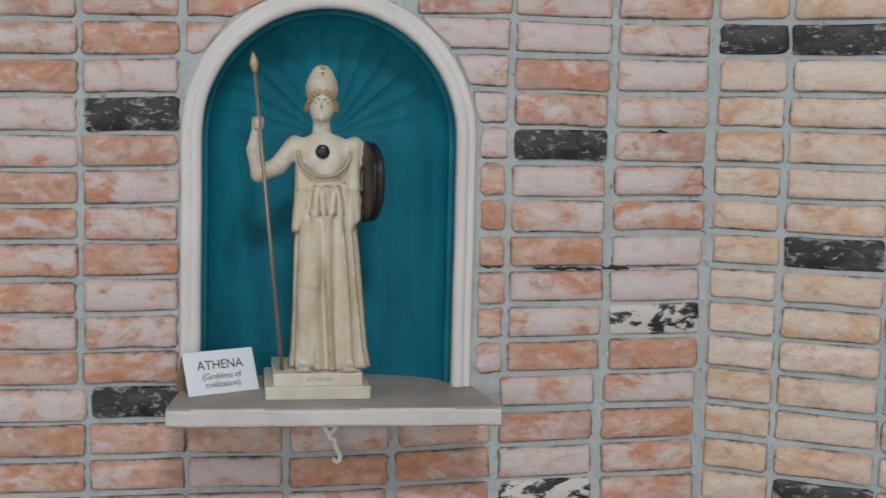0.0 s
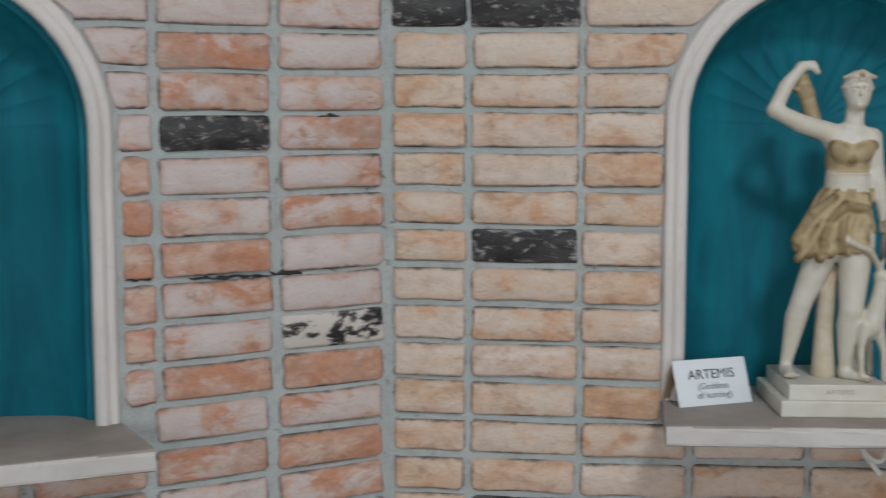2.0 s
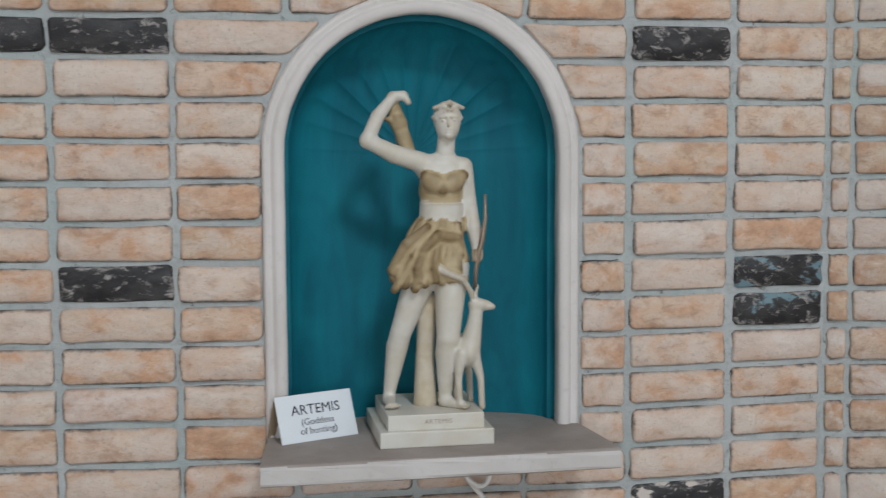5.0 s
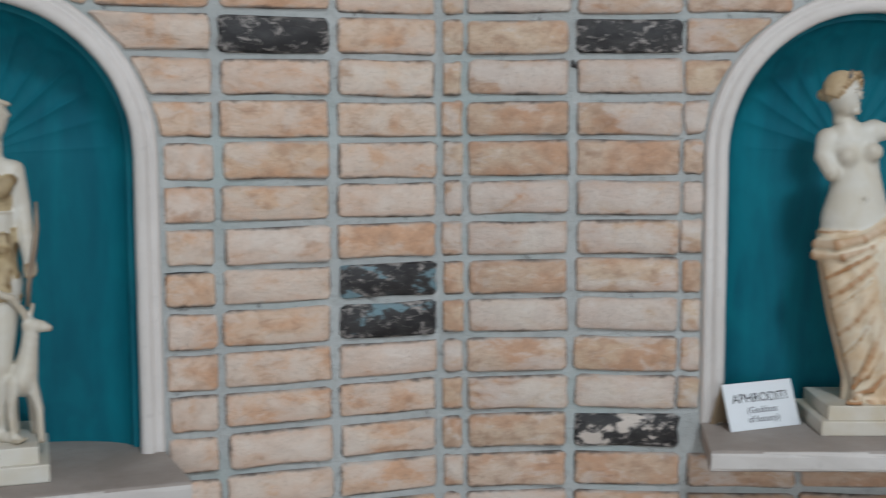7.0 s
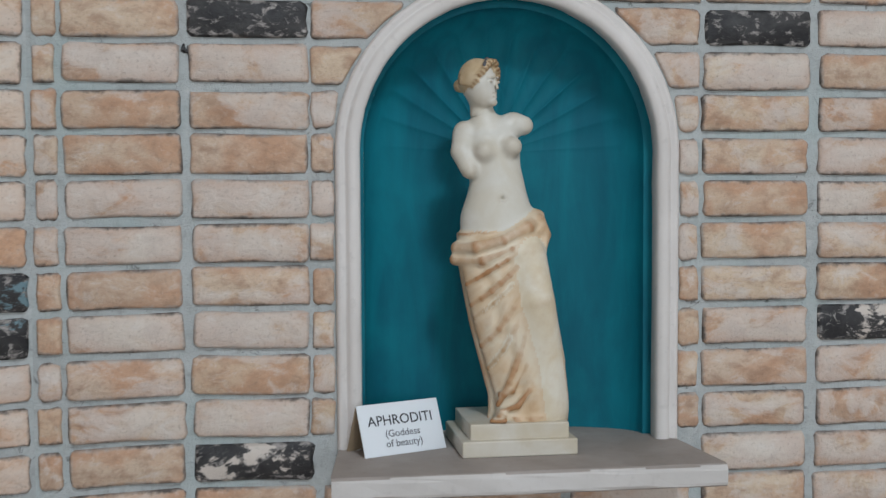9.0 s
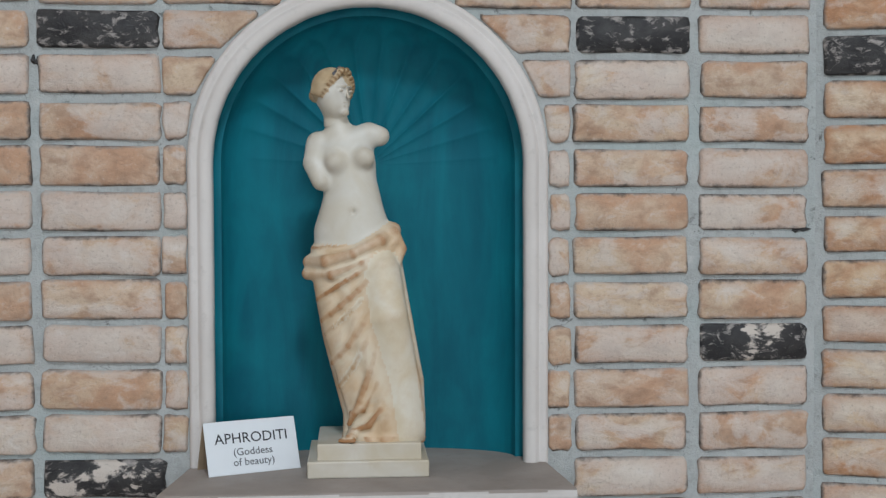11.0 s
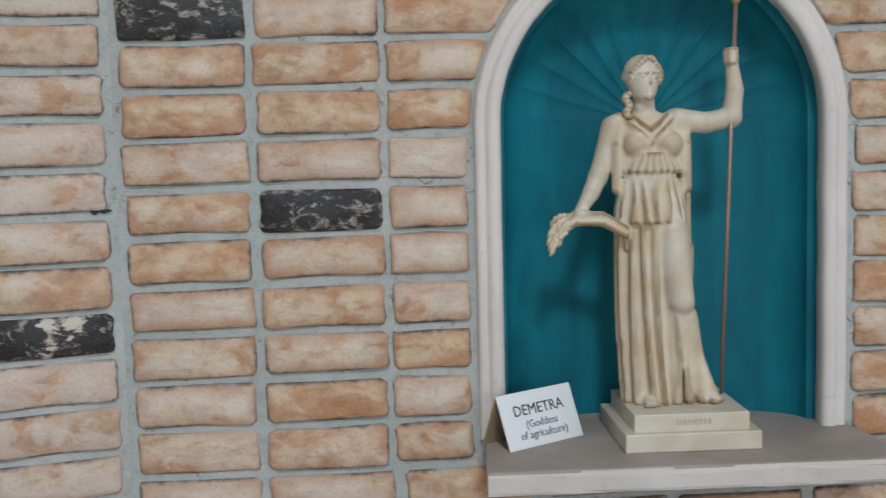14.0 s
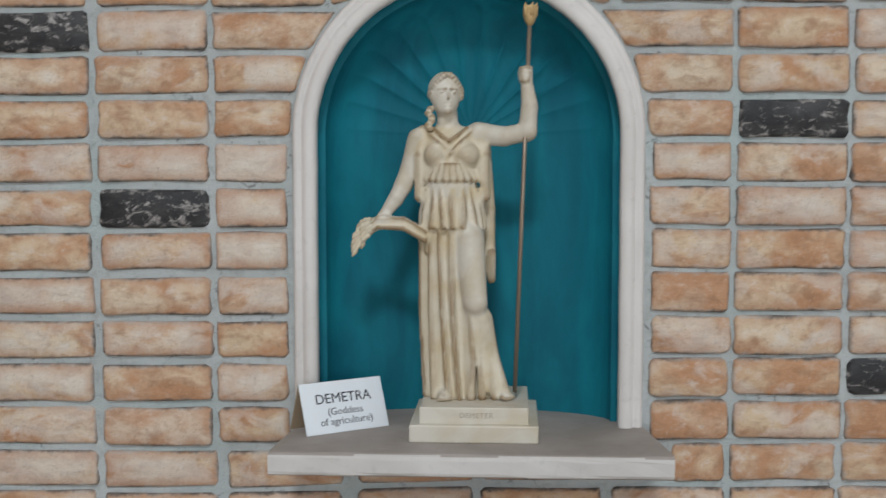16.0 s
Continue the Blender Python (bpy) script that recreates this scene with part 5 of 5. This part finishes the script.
# how far the courses wander from level: along the wall, for a high and for a low course
WANDER = {
    "a": ([-0.95, -0.63, -0.43, 0.0, 0.33, 0.50, 0.85], [-0.046, -0.042, -0.036, -0.018, 0.0, -0.003, 0.002], [-0.024, -0.024, -0.019, -0.018, -0.004, 0.002, 0.013]),
    "b": ([-0.87, -0.60, -0.37, -0.15, 0.08, 0.31, 0.87], [0.004, 0.003, 0.003, 0.0, 0.0, 0.0, -0.001], [0.020, 0.014, 0.008, 0.008, 0.006, 0.001, 0.006]),
    "c": ([-0.84, -0.55, -0.30, 0.0, 0.33, 0.60, 0.82], [0.0, 0.002, 0.002, 0.0, -0.001, 0.0, 0.0], [0.006, 0.014, 0.009, 0.004, -0.002, -0.002, -0.001]),
    "d": ([-0.90, -0.56, -0.34, 0.0, 0.38, 0.58, 0.95], [-0.002, 0.001, 0.0, 0.0, 0.0, -0.002, -0.004], [-0.018, -0.016, -0.010, 0.004, 0.010, 0.014, 0.020]),
}


def course_top(k, u, i):
    us, hi, lo = WANDER[k]
    t = max(0.0, min(1.0, (i - 2) / 8))
    return TOP[k] - i * ROW + (1 - t) * np.interp(u, us, hi) + t * np.interp(u, us, lo)


# over-fired black bricks: facet, column counted from the left of the side columns, course
BLACK = {("a", 2, 2): M_BLACK, ("a", 4, 3): M_BLACK, ("a", 5, 8): M_BLACK_LIME,
         ("b", 0, 0): M_BLACK, ("b", 1, 0): M_BLACK, ("b", 1, 6): M_BLACK, ("b", 4, 0): M_BLACK, ("b", 5, 6): M_BLACK_BLUE, ("b", 5, 7): M_BLACK_BLUE,
         ("c", 2, 0): M_BLACK, ("c", 2, 10): M_BLACK_WORN, ("c", 5, 0): M_BLACK, ("c", 6, 7): M_BLACK_WORN,
         ("d", 0, 0): M_BLACK, ("d", 1, 4): M_BLACK, ("d", 4, 2): M_BLACK, ("d", 5, 8): M_BLACK}
BLACK_LOW = {("a", 2, 10): M_BLACK, ("a", 6, 13): M_BLACK_LIME, ("b", 1, 13): M_BLACK, ("b", 6, 12): M_BLACK_WORN, ("c", 2, 10): M_BLACK_WORN}


def brick_piece(rnd, tl, tr, bl, br, cu_, cz, w=1.0, h=1.0):
    """Verts and faces of one worn brick face with blunt corners, given its four corners; unit-free."""
    c = 0.0085 + rnd.uniform(-0.003, 0.004)
    corners = [bl, br, tr, tl]
    pts = []
    for i in range(4):
        p, a, b = Vector(corners[i]), Vector(corners[i - 1]), Vector(corners[(i + 1) % 4])
        ca, cb = min(c, (a - p).length * 0.3), min(c, (b - p).length * 0.3)
        pts.append(p + (a - p).normalized() * ca)
        pts.append(p + ((a - p).normalized() * ca + (b - p).normalized() * cb) * 0.28)
        pts.append(p + (b - p).normalized() * cb)
        mid = (p + b) * 0.5
        pts.append(mid)
    jit = [Vector((rnd.uniform(-0.0024, 0.0024), rnd.uniform(-0.0024, 0.0024))) for _ in pts]
    pts = [p + j for p, j in zip(pts, jit)]
    mid = sum(pts, Vector((0, 0))) / len(pts)
    n = len(pts)
    verts = []
    tilt = (rnd.uniform(-0.010, 0.010), rnd.uniform(-0.035, 0.035))
    for inset, y in ((-0.0006, 0.004), (0.0, -0.0022), (0.0022, -0.0055), (0.0070, -0.0078)):
        for p in pts:
            v = p - mid
            ln = v.length
            v = v * max(0.2, (ln - inset) / ln)
            yy = y if y > 0 else y + tilt[0] * v.x + tilt[1] * v.y + rnd.uniform(-0.0005, 0.0005)
            verts.append((mid.x + v.x, yy, mid.y + v.y))
    faces = []
    for r in (0, 1, 2):
        for j in range(n):
            a, b = r * n + j, r * n + (j + 1) % n
            faces.append((a, b, b + n, a + n))
    faces.append(tuple(3 * n + j for j in range(n)))
    return verts, faces


def brick_variants():
    """A few worn brick shapes of unit size, shared by all whole bricks."""
    rnd = random.Random(11)
    out = []
    for w in (0.20, 0.05, 0.13):
        group = []
        for _ in range(7):
            h = BRICK_H
            group.append(brick_piece(rnd, (-w / 2, h / 2), (w / 2, h / 2), (-w / 2, -h / 2), (w / 2, -h / 2), 0, 0))
        out.append((w, group))
    return out


SHAPES = brick_variants()
MESHES = {}
SEEN = range(-2, 14)


def shape_mesh(size_i, var, material):
    key = (size_i, var, material.name)
    if key not in MESHES:
        v, f = SHAPES[size_i][1][var]
        MESHES[key] = mesh_of("brick", v, f, material, True)
    return MESHES[key]


def lay_bricks(k):
    rnd = random.Random(100 + ord(k))
    wall = WALL[k]
    cu, spring, foot, s0, s1 = NICHE[k]
    far_v, far_f = [], []

    def lay(u0, u1, i, material):
        u = (u0 + u1) / 2
        w = u1 - u0 + rnd.uniform(-0.001, 0.006)
        h = BRICK_H + rnd.uniform(-0.0015, 0.0045)
        if k == "d":
            h += 0.001
        zt = course_top(k, u, i)
        slope = math.atan2(course_top(k, u1, i) - course_top(k, u0, i), u1 - u0) + rnd.uniform(-0.006, 0.006)
        du, dz = rnd.uniform(-0.002, 0.002), rnd.uniform(-0.0015, 0.0015)
        size_i = 1 if w < 0.075 else 2 if w < 0.165 else 0
        sw = SHAPES[size_i][0]
        m = pose(u + du, rnd.uniform(-0.0015, 0.0015), zt - BRICK_H / 2 + dz) @ Matrix.Rotation(-slope, 4, 'Y') @ Matrix.Diagonal((w / sw, 1, h / BRICK_H, 1))
        var = rnd.randrange(7)
        if i in SEEN:
            part("brick", shape_mesh(size_i, var, material), wall, m)
        else:
            v, f = SHAPES[size_i][1][var]
            o = len(far_v)
            far_v.extend(tuple(m @ Vector(p)) for p in v)
            far_f.extend(tuple(o + j for j in q) for q in f)

    def cut_brick(side, u_far, i, material):
        """A brick cut to the curve of the arch, between u_far and the trim."""
        zt = course_top(k, u_far, i)
        zb = zt - BRICK_H
        r = R_OUT + 0.010

        def reach(z):
            q = z - spring
            return math.sqrt(max(0.0, r * r - q * q)) if q > 0 else r
        xt, xb = reach(zt), reach(zb)
        if zt - spring >= r:
            xt = 0.0
        if zb - spring >= r:
            return None
        ut, ub = cu + side * xt, cu + side * xb
        far = u_far
        near_t, near_b = ut, ub
        if side < 0:
            bl, br, tl, tr = (far, zb), (near_b, zb), (far, zt), (near_t, zt)
        else:
            bl, br, tl, tr = (near_b, zb), (far, zb), (near_t, zt), (far, zt)
        if min(br[0] - bl[0], tr[0] - tl[0]) < 0.012:
            return None
        if min(br[0] - bl[0], tr[0] - tl[0]) > 0.24 or max(br[0] - bl[0], tr[0] - tl[0]) > 0.30:
            # split at a joint
            j = far + (-side) * 0.205
            if side < 0:
                lay(far, j, i, material)
                bl, tl = (j + 0.013, zb), (j + 0.013, zt)
            else:
                lay(j, far, i, material)
                br, tr = (j - 0.013, zb), (j - 0.013, zt)
            if min(br[0] - bl[0], tr[0] - tl[0]) < 0.012:
                return None
        mu = (bl[0] + br[0] + tl[0] + tr[0]) / 4
        mz = (zt + zb) / 2
        v, f = brick_piece(rnd, (tl[0] - mu, tl[1] - mz), (tr[0] - mu, tr[1] - mz), (bl[0] - mu, bl[1] - mz), (br[0] - mu, br[1] - mz), 0, 0)
        part("brick", mesh_of("brick_cut", v, f, material, True), wall, pose(mu, 0, mz))

    left, right = SIDE_COLS[k]
    stock = M_BRICK[k]
    n_rows_low = int((TOP[k] - WALL_BASE) / ROW)
    for i in range(-int((WALL_TOP - TOP[k]) / ROW), n_rows_low):
        mid = course_top(k, cu, i) - BRICK_H / 2
        if mid < foot - 0.015:
            for j, (u0, u1) in enumerate(LOW_COLS[k]):
                zt = course_top(k, (u0 + u1) / 2, i)
                if zt > foot - 0.034 and u1 > s0 + 0.02 and u0 < s1 - 0.02:
                    # only what shows beside the shelf
                    if u0 < s0 - 0.03:
                        lay(u0, s0 - 0.004, i, BLACK_LOW.get((k, j, i), stock))
                    elif u1 > s1 + 0.045:
                        lay(s1 + 0.026, u1, i, BLACK_LOW.get((k, j, i), stock))
                    continue
                lay(u0, u1, i, BLACK_LOW.get((k, j, i), stock))
        elif mid > spring + R_OUT + 0.03:
            for j, (u0, u1) in enumerate(LOW_COLS[k]):
                lay(u0, u1, i, stock)
        else:
            edge_l, edge_r = cu - R_OUT - 0.008, cu + R_OUT + 0.008
            for j, (u0, u1) in enumerate(left):
                last = j == len(left) - 1
                zt = course_top(k, u0, i)
                if last and k != "a" and zt - spring > 0.06:
                    cut_brick(-1, u0, i, BLACK.get((k, j, i), stock))
                else:
                    lay(u0, u1, i, BLACK.get((k, j, i), stock))
            if k == "a" and course_top(k, -0.3, i) - spring > 0.09:
                cut_brick(-1, -0.326, i, stock)
            for j, (u0, u1) in enumerate(right):
                zt = course_top(k, u1, i)
                jj = j + len(left)
                if j == 0 and zt - spring > 0.06:
                    cut_brick(1, u1, i, BLACK.get((k, jj, i), stock))
                else:
                    lay(u0, u1, i, BLACK.get((k, jj, i), stock))
    if far_v:
        ob = part("brick_courses", mesh_of("brick_courses", far_v, far_f, stock), wall)
        tagged(ob, "pale brick courses", "", "", "stuff")


for k in "abcd":
    lay_bricks(k)
